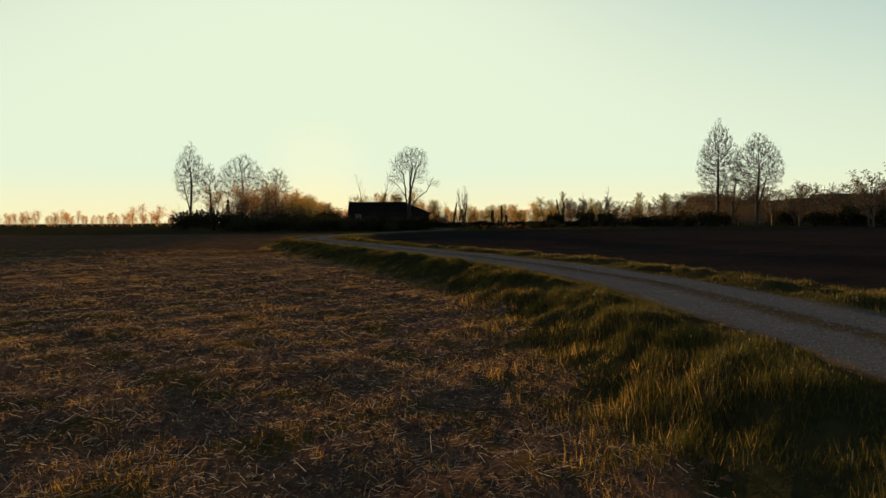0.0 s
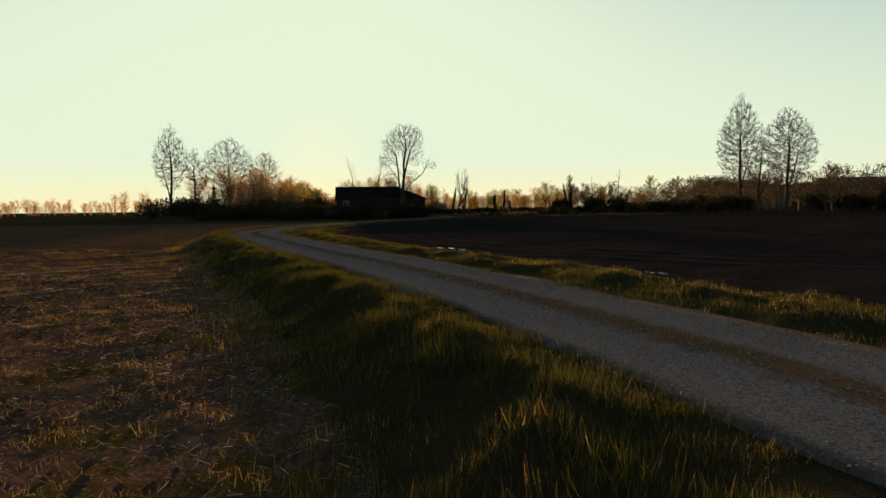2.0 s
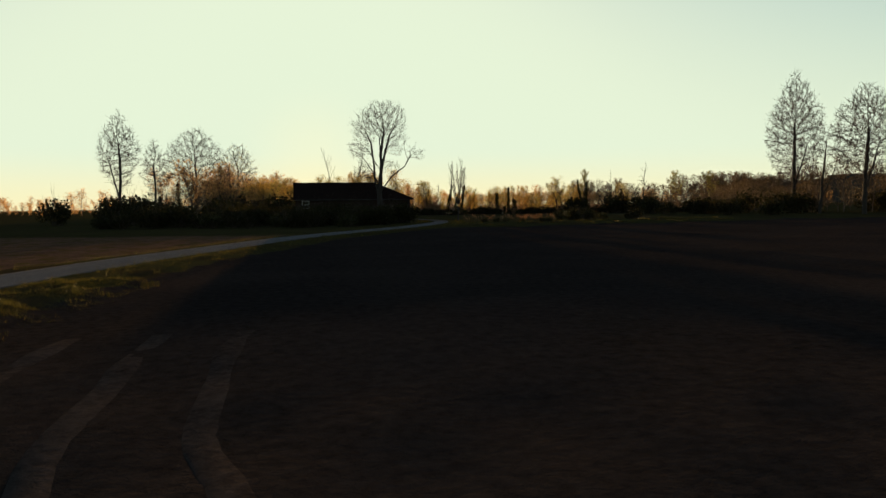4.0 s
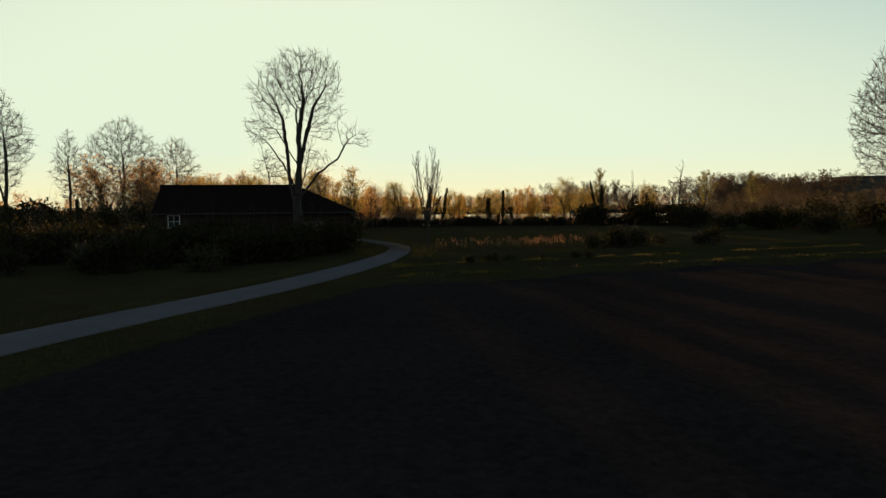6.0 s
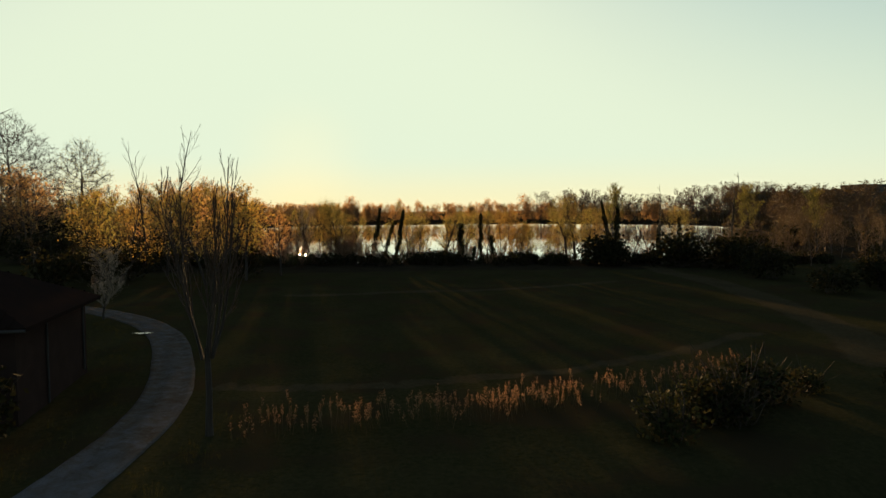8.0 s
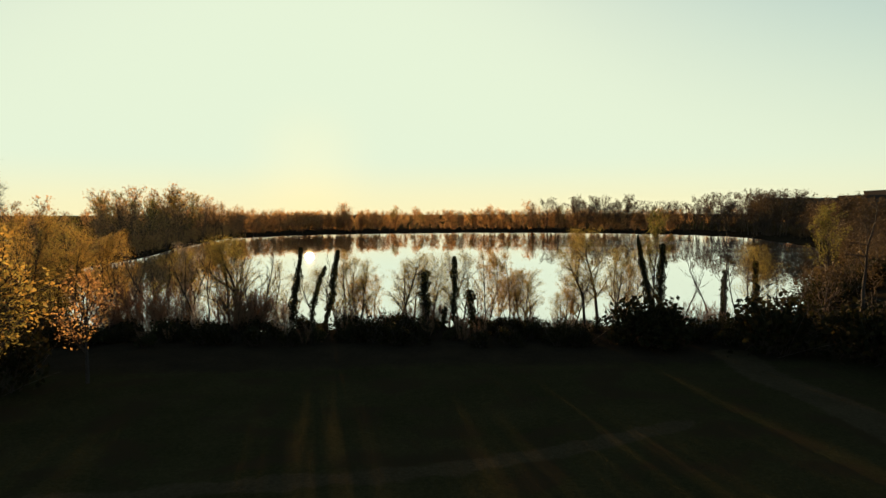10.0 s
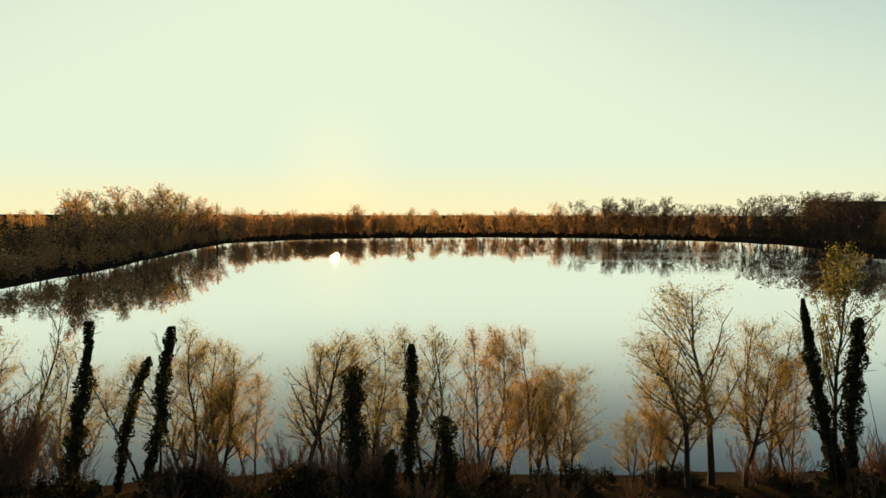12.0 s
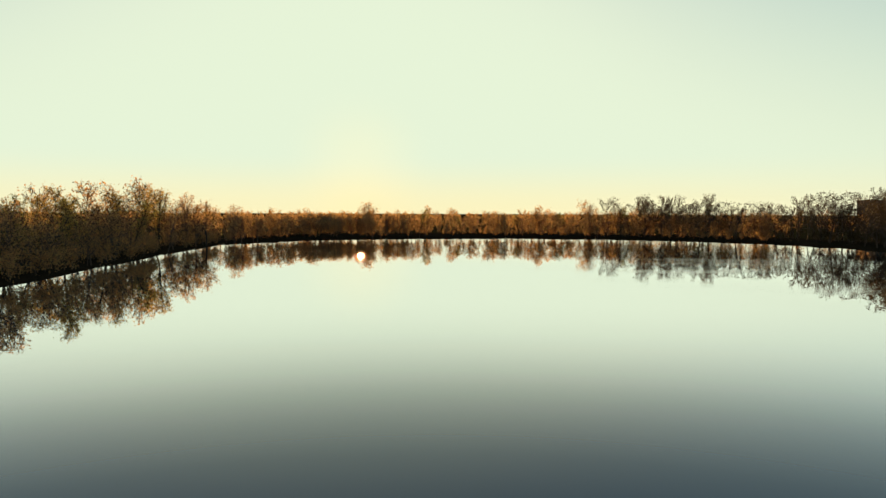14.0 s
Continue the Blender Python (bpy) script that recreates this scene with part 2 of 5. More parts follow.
off.inputs[1].default_value = (130, 470, WATER_Z)
nt.links.new(pos, off.inputs[0])
breeze = nt.nodes.new("ShaderNodeMapRange")
breeze.inputs["From Min"].default_value, breeze.inputs["From Max"].default_value = 130.0, 40.0
nt.links.new(off.outputs["Value"], breeze.inputs["Value"])
ruffled = mixed(nt, 1.0, breeze.outputs[0], ramp(nt, noise_node(nt, 0.03, 4, 0.6, sc.outputs[0]), [(0.45, (0, 0, 0)), (0.6, (1, 1, 1))]), "MULTIPLY")
nt.links.new(ramp(nt, ruffled, [(0.0, (0.004, 0.004, 0.004)), (0.8, (0.11, 0.11, 0.11))]), gl.inputs["Roughness"])
lw.inputs["Blend"].default_value = 0.5
gl.inputs["Color"].default_value = (0.97, 0.97, 0.97, 1)
g = ramp(nt, lw.outputs["Facing"], [(0.55, (0.04, 0.04, 0.04)), (0.66, (0.11, 0.11, 0.11)), (0.74, (0.35, 0.35, 0.35)), (0.81, (0.86, 0.86, 0.86)), (0.87, (1.0, 1.0, 1.0))])
g.node.color_ramp.interpolation = "B_SPLINE"
nt.links.new(g, ms.inputs[0])
nt.links.new(p.outputs[0], ms.inputs[1])
nt.links.new(gl.outputs[0], ms.inputs[2])
nt.links.new(ms.outputs[0], nt.nodes["Material Output"].inputs["Surface"])

M_WET, nt, p = nodes_of("puddle_water")
p.inputs["Base Color"].default_value = (0.02, 0.016, 0.013, 1)
p.inputs["Roughness"].default_value, p.inputs["IOR"].default_value = 0.05, 1.333


def wall_mat(name, a, b, mortar):
    m, nt, p = nodes_of(name)
    pos = nt.nodes.new("ShaderNodeNewGeometry").outputs["Position"]
    n = noise_node(nt, 1.2, 5, 0.6, pos)
    g = noise_node(nt, 18, 4, 0.6, pos)
    c = mixed(nt, ramp(nt, n, [(0.4, (0, 0, 0)), (0.65, (1, 1, 1))]), a, b)
    nt.links.new(mixed(nt, g, c, mortar), p.inputs["Base Color"])
    p.inputs["Roughness"].default_value, p.inputs["Specular IOR Level"].default_value = 0.95, 0.0
    bumped(nt, p, g, 0.5, 0.02)
    return m


M_PLASTER = wall_mat("weathered_red_plaster", (0.042, 0.022, 0.018), (0.055, 0.031, 0.025), (0.036, 0.028, 0.024))
M_ROOF = wall_mat("old_clay_roof_tile", (0.0288, 0.0156, 0.0120), (0.0216, 0.0138, 0.0114), (0.0156, 0.0126, 0.0114))
M_CONCRETE = wall_mat("grey_concrete", (0.055, 0.05, 0.047), (0.075, 0.068, 0.065), (0.05, 0.047, 0.045))
M_WOOD = bark("dark_door_wood", (0.05, 0.035, 0.025), (0.12, 0.08, 0.05), 10)
M_WHITE = wall_mat("white_window_paint", (0.62, 0.62, 0.6), (0.7, 0.69, 0.67), (0.55, 0.55, 0.53))
M_GLASS, nt, p = nodes_of("window_glass")
p.inputs["Base Color"].default_value = (0.02, 0.025, 0.03, 1)
p.inputs["Roughness"].default_value, p.inputs["IOR"].default_value = 0.04, 1.5


# ---- mesh helpers ----
def mesh_from(name, verts, faces, mat, smooth=False):
    """A mesh from an (n, 3) array of places and an (m, k) array of corner numbers."""
    me = bpy.data.meshes.new(name)
    verts, faces = np.asarray(verts, np.float32), np.asarray(faces, np.int32)
    n, k = faces.shape
    me.vertices.add(len(verts))
    me.vertices.foreach_set("co", verts.ravel())
    me.loops.add(n * k)
    me.loops.foreach_set("vertex_index", faces.ravel())
    me.polygons.add(n)
    me.polygons.foreach_set("loop_start", np.arange(0, n * k, k, dtype=np.int32))
    if smooth:
        me.polygons.foreach_set("use_smooth", np.ones(n, bool))
    for m in (mat if isinstance(mat, (list, tuple)) else [mat]):
        me.materials.append(m)
    me.update()
    me.validate()
    return me


def put(name, verts, faces, mat, parent=None, label="", smooth=False):
    ob = new(name, mesh_from(name, verts, faces, mat, smooth))
    if parent is not None:
        ob.parent = parent
    if label:
        ob["label"] = label
    return ob


def part(name, bm, mat, parent, label=""):
    me = bpy.data.meshes.new(name)
    bm.to_mesh(me)
    bm.free()
    me.materials.append(mat)
    ob = new(name, me)
    ob.parent = parent
    if label:
        ob["label"] = label
    return ob


def box_bm(x0, x1, y0, y1, z0, z1, bevel=0.0):
    bm = bmesh.new()
    bmesh.ops.create_cube(bm, size=1, matrix=Matrix.Translation(((x0 + x1) / 2, (y0 + y1) / 2, (z0 + z1) / 2)) @ Matrix.Diagonal((x1 - x0, y1 - y0, z1 - z0, 1)))
    if bevel:
        bmesh.ops.bevel(bm, geom=bm.edges[:], offset=bevel, segments=1, affect="EDGES")
    return bm


# ---- lie of the land ----
ROAD = np.array([(11, -40), (8.8, -12), (7.8, 4), (7.2, 12), (6.9, 17), (6.4, 20), (5.0, 25), (3.2, 30), (1.6, 34), (0.3, 37), (-1.9, 41.6), (-3.9, 46), (-6.7, 52.6),
                 (-8.7, 57), (-10.6, 63), (-11.7, 72), (-12.1, 84), (-11.5, 96), (-10.5, 107), (-9.2, 113), (-7, 120.5), (-3.4, 131), (-0.9, 141),
                 (0.6, 150), (1.3, 158), (0.8, 166), (-1.6, 174), (-6.2, 184), (-13, 192), (-24, 199), (-40, 203)], float)
LAKE = np.array([(-22, 255), (0, 254.5), (10, 257), (30, 257.5), (46, 259), (62, 268), (90, 300), (130, 380), (168, 455), (186, 550), (190, 600), (172, 642),
                 (130, 675), (87, 697), (33, 701), (-37, 682), (-80, 657), (-108, 600), (-104, 540), (-92, 470), (-80, 400), (-76, 352), (-62, 305), (-40, 268)], float)


def smooth_line(pts, step=0.8):
    """Catmull-Rom through the points, in even short steps."""
    p = np.vstack([2 * pts[0] - pts[1], pts, 2 * pts[-1] - pts[-2]])
    out = []
    for i in range(1, len(p) - 2):
        n = max(2, int(np.linalg.norm(p[i + 1] - p[i]) / step))
        t = np.linspace(0, 1, n, endpoint=False)[:, None]
        out.append(0.5 * (2 * p[i] + (p[i + 1] - p[i - 1]) * t + (2 * p[i - 1] - 5 * p[i] + 4 * p[i + 1] - p[i + 2]) * t ** 2 + (3 * p[i] - p[i - 1] - 3 * p[i + 1] + p[i + 2]) * t ** 3))
    return np.vstack(out + [pts[-1:]])


ROAD_LINE = smooth_line(ROAD)


def road_side(x, y):
    """Distance from the road's middle line, negative on the left of the way along it, and the line's y there."""
    p = np.stack([np.ravel(x), np.ravel(y)], 1)
    best, sign, near = np.full(len(p), 1e9), np.ones(len(p)), np.zeros(len(p))
    a, b = ROAD_LINE[:-1], ROAD_LINE[1:]
    for i in range(len(a)):
        d = b[i] - a[i]
        t = np.clip(((p - a[i]) @ d) / (d @ d), 0, 1)
        off = p - a[i] - t[:, None] * d
        r = np.hypot(off[:, 0], off[:, 1])
        m = r < best
        best[m], near[m] = r[m], (a[i][1] + t * d[1])[m]
        sign[m] = np.where(d[0] * off[:, 1] - d[1] * off[:, 0] > 0, -1, 1)[m]
    return (best * sign).reshape(np.shape(x)), near.reshape(np.shape(x))


def lake_side(x, y):
    """Distance from the shore, negative over the water."""
    p = np.stack([np.ravel(x), np.ravel(y)], 1)
    best, inside = np.full(len(p), 1e9), np.zeros(len(p), bool)
    for a, b in zip(LAKE, np.roll(LAKE, -1, 0)):
        d = b - a
        t = np.clip(((p - a) @ d) / (d @ d), 0, 1)
        off = p - a - t[:, None] * d
        best = np.minimum(best, np.hypot(off[:, 0], off[:, 1]))
        cross = (a[1] > p[:, 1]) != (b[1] > p[:, 1])
        inside ^= cross & (p[:, 0] < (b[0] - a[0]) * (p[:, 1] - a[1]) / (b[1] - a[1] + 1e-12) + a[0])
    return np.where(inside, -best, best).reshape(np.shape(x))


def ease(v, a, b):
    t = np.clip((v - a) / (b - a), 0, 1)
    return t * t * (3 - 2 * t)


def ripple(x, y, s):
    return np.sin(x * 1.3 * s + 0.7 * np.sin(y * 0.9 * s)) * np.sin(y * 1.1 * s + 0.8 * np.sin(x * 0.7 * s + 1.3))


def land(x, y):
    """Height of the ground, and the signed distances from the road and the lake."""
    x, y = np.asarray(x, float), np.asarray(y, float)
    d, ry = road_side(x, y)
    lk = lake_side(x, y)
    side = np.where(d < 0, 0.0, 0.3)
    low = side * (1 - ease(y, 60, 110)) + 0.1 * ease(y, 60, 110)
    top = 0.56 - 0.31 * ease(ry, 55, 110)
    z = low + (top - low) * (1 - np.where(d < 0, ease(-d, 2.0, 4.0), ease(d, 2.2, 4.9)))
    far = ease(np.abs(d), 2.2, 4)
    z = z + far * (0.05 * ripple(x, y, 0.35) + 0.03 * ripple(x, y, 1.4))
    bank_ = ease(d, 1.65, 2.2) * (1 - ease(d, 4.2, 5.2)) + ease(-d, 1.65, 2.2) * (1 - ease(-d, 3.4, 4.2))
    z = z + bank_ * (1 - ease(y, 75, 100)) * (0.06 + 0.10 * ripple(x, y, 1.7) + 0.075 * ripple(x + 3, y, 4.1))
    z = z + ease(-d, 3.6, 4.6) * (1 - ease(y, 50, 60)) * 0.022 * (ripple(x, y, 3.3) + ripple(x + 7, y, 5.7))
    ridge = 143.5 + 0.42 * (x - 8)
    zone = ease(x, 1, 4) * (1 - ease(x, 45, 70))
    z = z + zone * (0.35 * np.exp(-((y - ridge) / 1.2) ** 2) - 0.7 * np.exp(-((y - ridge - 6.5) / 2.2) ** 2) + 0.25 * np.exp(-((y - ridge + 6) / 1.0) ** 2))
    z = np.where(lk < 8, WATER_Z + (z - WATER_Z) * ease(lk, 0, 8), z)
    z = np.where(lk < 0, WATER_Z + 0.3 * np.maximum(lk, -8), z)
    return z, d, lk


def land_z(x, y):
    return float(land(np.array([x]), np.array([y]))[0][0])


xs = np.unique(np.concatenate([np.array([-4000, -2500, -1500, -1000, -700, -500, -400, -320]), np.arange(-270, -60, 10), np.arange(-60, -20, 2.0), np.arange(-20, -9, 0.6), np.arange(-9, 11, 0.3), np.arange(11, 14, 0.6), np.arange(14, 60, 1.0), np.arange(60, 260, 10), np.array([300, 400, 550, 800, 1200, 2000, 4000])]))
ys = np.unique(np.concatenate([np.array([-3000, -1500, -700, -300, -150, -80, -40]), np.arange(-20, 0, 2.0), np.arange(0, 8, 0.6), np.arange(8, 56, 0.3), np.arange(56, 62, 0.6), np.arange(62, 130, 1.5), np.arange(130, 172, 0.75), np.arange(172, 236, 1.0), np.arange(236, 262, 1.0), np.arange(262, 330, 4.0), np.arange(330, 740, 8.0), np.array([760, 800, 900, 1100, 1500, 2200, 3200, 4800])]))
gx, gy = np.meshgrid(xs, ys)
gz, gd, glk = land(gx, gy)
nx, ny = len(xs), len(ys)
idx = np.arange(nx * ny).reshape(ny, nx)
quads = np.stack([idx[:-1, :-1], idx[:-1, 1:], idx[1:, 1:], idx[1:, :-1]], -1).reshape(-1, 4)
ground = put("ground", np.stack([gx, gy, gz], -1).reshape(-1, 3), quads, M_GROUND, smooth=True)
tagged(ground, "open farmland of stubble, dark ploughed soil and meadow", "ground", kind="structure")


edge = 133 + 0.42 * (gx - 4) + 1.5 * ripple(gx, gy, 0.25) + 0.8 * ripple(gx, gy, 0.8)
zones = {"stubble": ease(-gd, 3.3, 4.2) * (1 - ease(gy, 112, 124)), "ploughed": ease(gd, 3.4, 5.2) * (1 - ease(gy - edge, -3, 3)) * (1 - ease(gx, 180, 200)), "litter": (1 - ease(glk, 20, 30)) * ease(gy, 222, 232)}
worn = np.zeros_like(gx)
# worn paths; the second line's end, x 25 to 33, paints a sunlit lip
for line, half in (([(43, 236), (42.3, 228), (43.3, 216), (42.3, 203), (40.8, 192), (39.1, 183), (36, 175)], 1.4), ([(2.5, 170), (7.6, 170.3), (12.9, 171.5), (18.7, 173.4), (25, 177), (33, 183.3)], 0.5), ([(-2, 205), (8, 207), (20, 210), (32, 216)], 0.7)):
    pts = smooth_line(np.array(line, float), 1.0)
    gap = np.full(gx.shape, 1e9)
    for q in pts:
        gap = np.minimum(gap, np.hypot(gx - q[0], gy - q[1]))
    worn = np.maximum(worn, 1 - ease(gap, half * 0.6, half * 1.6))
zones["worn"] = worn
for zone_name, amount in zones.items():
    ground.data.attributes.new(zone_name, "FLOAT", "POINT").data.foreach_set("value", amount.ravel().astype(np.float32))

# the gravel road, slightly crowned between two wheel tracks
dirs = np.gradient(ROAD_LINE, axis=0)
dirs /= np.linalg.norm(dirs, axis=1)[:, None]
side = np.stack([dirs[:, 1], -dirs[:, 0]], 1)
offs = np.concatenate([[-1.5], np.linspace(-1.43, 1.43, 11), [1.5]])
edge_rng = np.random.default_rng(77)
fray = {k: np.convolve(edge_rng.normal(scale=0.16, size=len(ROAD_LINE)), (0.25, 0.5, 0.25), "same") for k in (-1, 1)}
narrow = 1 - 0.26 * ease(ROAD_LINE[:, 1], 135, 165)
rv = []
for i, o in enumerate(offs):
    w = o * (1 + (0.012 * np.sin(ROAD_LINE[:, 1] * 1.3 + (2 if o > 0 else 0)) + 0.014 * np.sin(ROAD_LINE[:, 1] * 3.7 + o)) * (abs(o) > 1.2))
    w = w + fray[1 if o > 0 else -1] * (abs(o) > 1.3) * (1 - ease(ROAD_LINE[:, 1], 50, 65))
    pxy = ROAD_LINE + side * (w * narrow)[:, None]
    zz = land(pxy[:, 0], pxy[:, 1])[0] + 0.03 + (0.03 * math.cos(o * 4.0) if abs(o) < 1.2 else 0.0) - (0.34 if i in (0, 12) else 0)
    rv.append(np.column_stack([pxy, zz]))
rv = np.stack(rv, 1)
ri = np.arange(rv.shape[0] * 13).reshape(-1, 13)
road = put("road", rv.reshape(-1, 3), np.stack([ri[:-1, :-1], ri[:-1, 1:], ri[1:, 1:], ri[1:, :-1]], -1).reshape(-1, 4), M_GRAVEL, smooth=True)
# from y 135 on the gravel shifts towards the darker brown mix
far_on, far_brown = (np.repeat(ease(ROAD_LINE[:, 1], *span_), 13) for span_ in ((60, 95), (135, 165)))
across_ = np.tile(np.abs(offs), len(ROAD_LINE))
across_ = across_ * (1 - far_on) + 0.95 * far_on - 0.7 * far_brown
road.data.attributes.new("across", "FLOAT", "POINT").data.foreach_set("value", across_.astype(np.float32))
tagged(road, "pale grey gravel farm track with two worn wheel lines", "road", kind="structure")

lx0, lx1, ly0, ly1 = -130, 215, 250, 715
lake = put("water", [(lx0, ly0, WATER_Z), (lx1, ly0, WATER_Z), (lx1, ly1, WATER_Z), (lx0, ly1, WATER_Z)], [(0, 1, 2, 3)], M_WATER)
tagged(lake, "calm lake mirroring the bright evening sky", "lake", kind="structure")


# ---- plants: how they grow ----
def grow(seed, height, radius, clear=0.25, kids=2, angle=40, levels=3, up=0.25, wander=0.16, ratio=0.5, lean=(0, 0), steps=(10, 6, 4, 3), stems=1, fork=0.28, round_=False):
    """Limbs of a tree as rows of start, end, two radii and level, and the tips' places."""
    rng = random.Random(seed)
    segs, tips = [], []

    def branch(p, d, length, r, level):
        n = steps[min(level, len(steps) - 1)]
        end_r = r * (0.12 if level == 0 else 0.3)
        for i in range(n):
            f = (i + 1) / n
            w = wander * (0.45 if level == 0 else 1.0)
            d = (d + Vector((rng.gauss(0, w), rng.gauss(0, w), rng.gauss(0, w * 0.6) + up * (0.15 if level == 0 else 0.35)))).normalized()
            q = p + d * (length / n)
            r1 = r + (end_r - r) / (n - i)
            segs.append((*p, *q, r, r1, level))
            if level >= levels - 1:
                tips.append((*q, *d))
            if level < levels and (level > 0 or f > clear) and f < 0.999:
                for _ in range(kids if level else kids + 1):
                    a, b = math.radians(rng.gauss(angle, 9)), rng.uniform(0, 2 * math.pi)
                    side = d.orthogonal().normalized()
                    side.rotate(Matrix.Rotation(b, 3, d))
                    if level == 0:
                        shape = 0.35 + 0.75 * math.sin(math.pi * (0.12 + 0.86 * f) ** 0.9) if round_ else 1.15 - 0.75 * f
                    else:
                        shape = 1.0 - 0.45 * f
                    branch(q.copy(), (d * math.cos(a) + side * math.sin(a)).normalized(), length * ratio * shape * rng.uniform(0.75, 1.2), r1 * rng.uniform(0.45, 0.65), level + 1)
            p, r = q, r1

    for k in range(stems):
        b = 2 * math.pi * k / stems + rng.uniform(0, 1)
        s = 0.0 if stems == 1 else 1.0
        d = Vector((lean[0] + s * fork * math.cos(b), lean[1] + s * fork * math.sin(b), 1)).normalized()
        branch(Vector((s * 0.25 * math.cos(b), s * 0.25 * math.sin(b), -0.3)), d, height * (1 if k == 0 else rng.uniform(0.75, 1.0)), radius * (1 if stems == 1 else 0.7), 0)
    segs, tips = np.array(segs), np.array(tips)
    k = height / max(segs[:, 5].max(), 1e-6)
    segs[:, :8] *= k
    tips[:, :3] *= k
    return segs, tips


def tubes(segs, sides):
    """Tapered tubes round the rows of segs."""
    p0, p1, r0, r1 = segs[:, 0:3], segs[:, 3:6], segs[:, 6], segs[:, 7]
    d = p1 - p0
    d = d / (np.linalg.norm(d, axis=1)[:, None] + 1e-9)
    ref = np.where(np.abs(d[:, 2:3]) < 0.9, np.array([[0, 0, 1.0]]), np.array([[1.0, 0, 0]]))
    u = np.cross(d, ref)
    u /= np.linalg.norm(u, axis=1)[:, None] + 1e-9
    v = np.cross(d, u)
    a = np.arange(sides) * 2 * np.pi / sides
    ring = u[:, None] * np.cos(a)[None, :, None] + v[:, None] * np.sin(a)[None, :, None]
    vs = np.concatenate([p0[:, None] + ring * r0[:, None, None], p1[:, None] + ring * r1[:, None, None]], 1)
    i = np.arange(sides)
    f = np.stack([i, (i + 1) % sides, (i + 1) % sides + sides, i + sides], 1)
    faces = f[None] + (np.arange(len(segs)) * 2 * sides)[:, None, None]
    return vs.reshape(-1, 3), faces.reshape(-1, 4)


def cards(rng, at, size, flat=0.45, hang=0.0):
    """Small diamond leaves, each turned its own way, at the places given."""
    n = len(at)
    u = rng.normal(size=(n, 3)) + np.array([0, 0, -hang])
    u /= np.linalg.norm(u, axis=1)[:, None]
    v = np.cross(u, rng.normal(size=(n, 3)))
    v /= np.linalg.norm(v, axis=1)[:, None] + 1e-9
    s = (size * rng.uniform(0.6, 1.3, n))[:, None]
    w = np.cross(u, v) * s * 0.12
    vs = np.stack([at - u * s * 0.5, at + v * s * flat * 0.5 + w, at + u * s * 0.5, at - v * s * flat * 0.5 + w], 1)
    return vs.reshape(-1, 3), np.arange(4 * n).reshape(-1, 4)


def leaves_on(seed, tips, per, size, scatter, hang=0.3, flat=0.45):
    rng = np.random.default_rng(seed)
    at = np.repeat(tips[:, :3], per, 0)
    return cards(rng, at + rng.normal(scale=scatter, size=at.shape), size, flat, hang)


def tree(name, seed, height, radius, leaf=None, per=0, leaf_size=0.14, scatter=0.18, twig=M_TWIG, thin=0.006, sides=6, **shape):
    """One tree: trunk, limbs, crown of twigs and, where it has leaves, foliage."""
    segs, tips = grow(seed, height, radius, **shape)
    segs[:, 6:8] = np.maximum(segs[:, 6:8], thin)
    root = new(name)
    stem = np.cumsum((segs[:, 8] == 0) & (np.arange(len(segs)) == np.arange(len(segs))) & (segs[:, 2] < -0.05))
    for k in range(1, stem.max() + 1):
        put("trunk", *tubes(segs[(segs[:, 8] == 0) & (stem == k)], sides), M_BARK, root, smooth=True)
    (v1, f1), (v2, f2) = tubes(segs[segs[:, 8] == 1], 4), tubes(segs[segs[:, 8] >= 2], 3)
    put("crown", np.vstack([v1, v2]), np.vstack([f1, f2 + len(v1)]), twig, root)
    if leaf is not None:
        put("foliage", *leaves_on(seed + 7, tips, per, leaf_size, scatter), leaf, root)
    return root


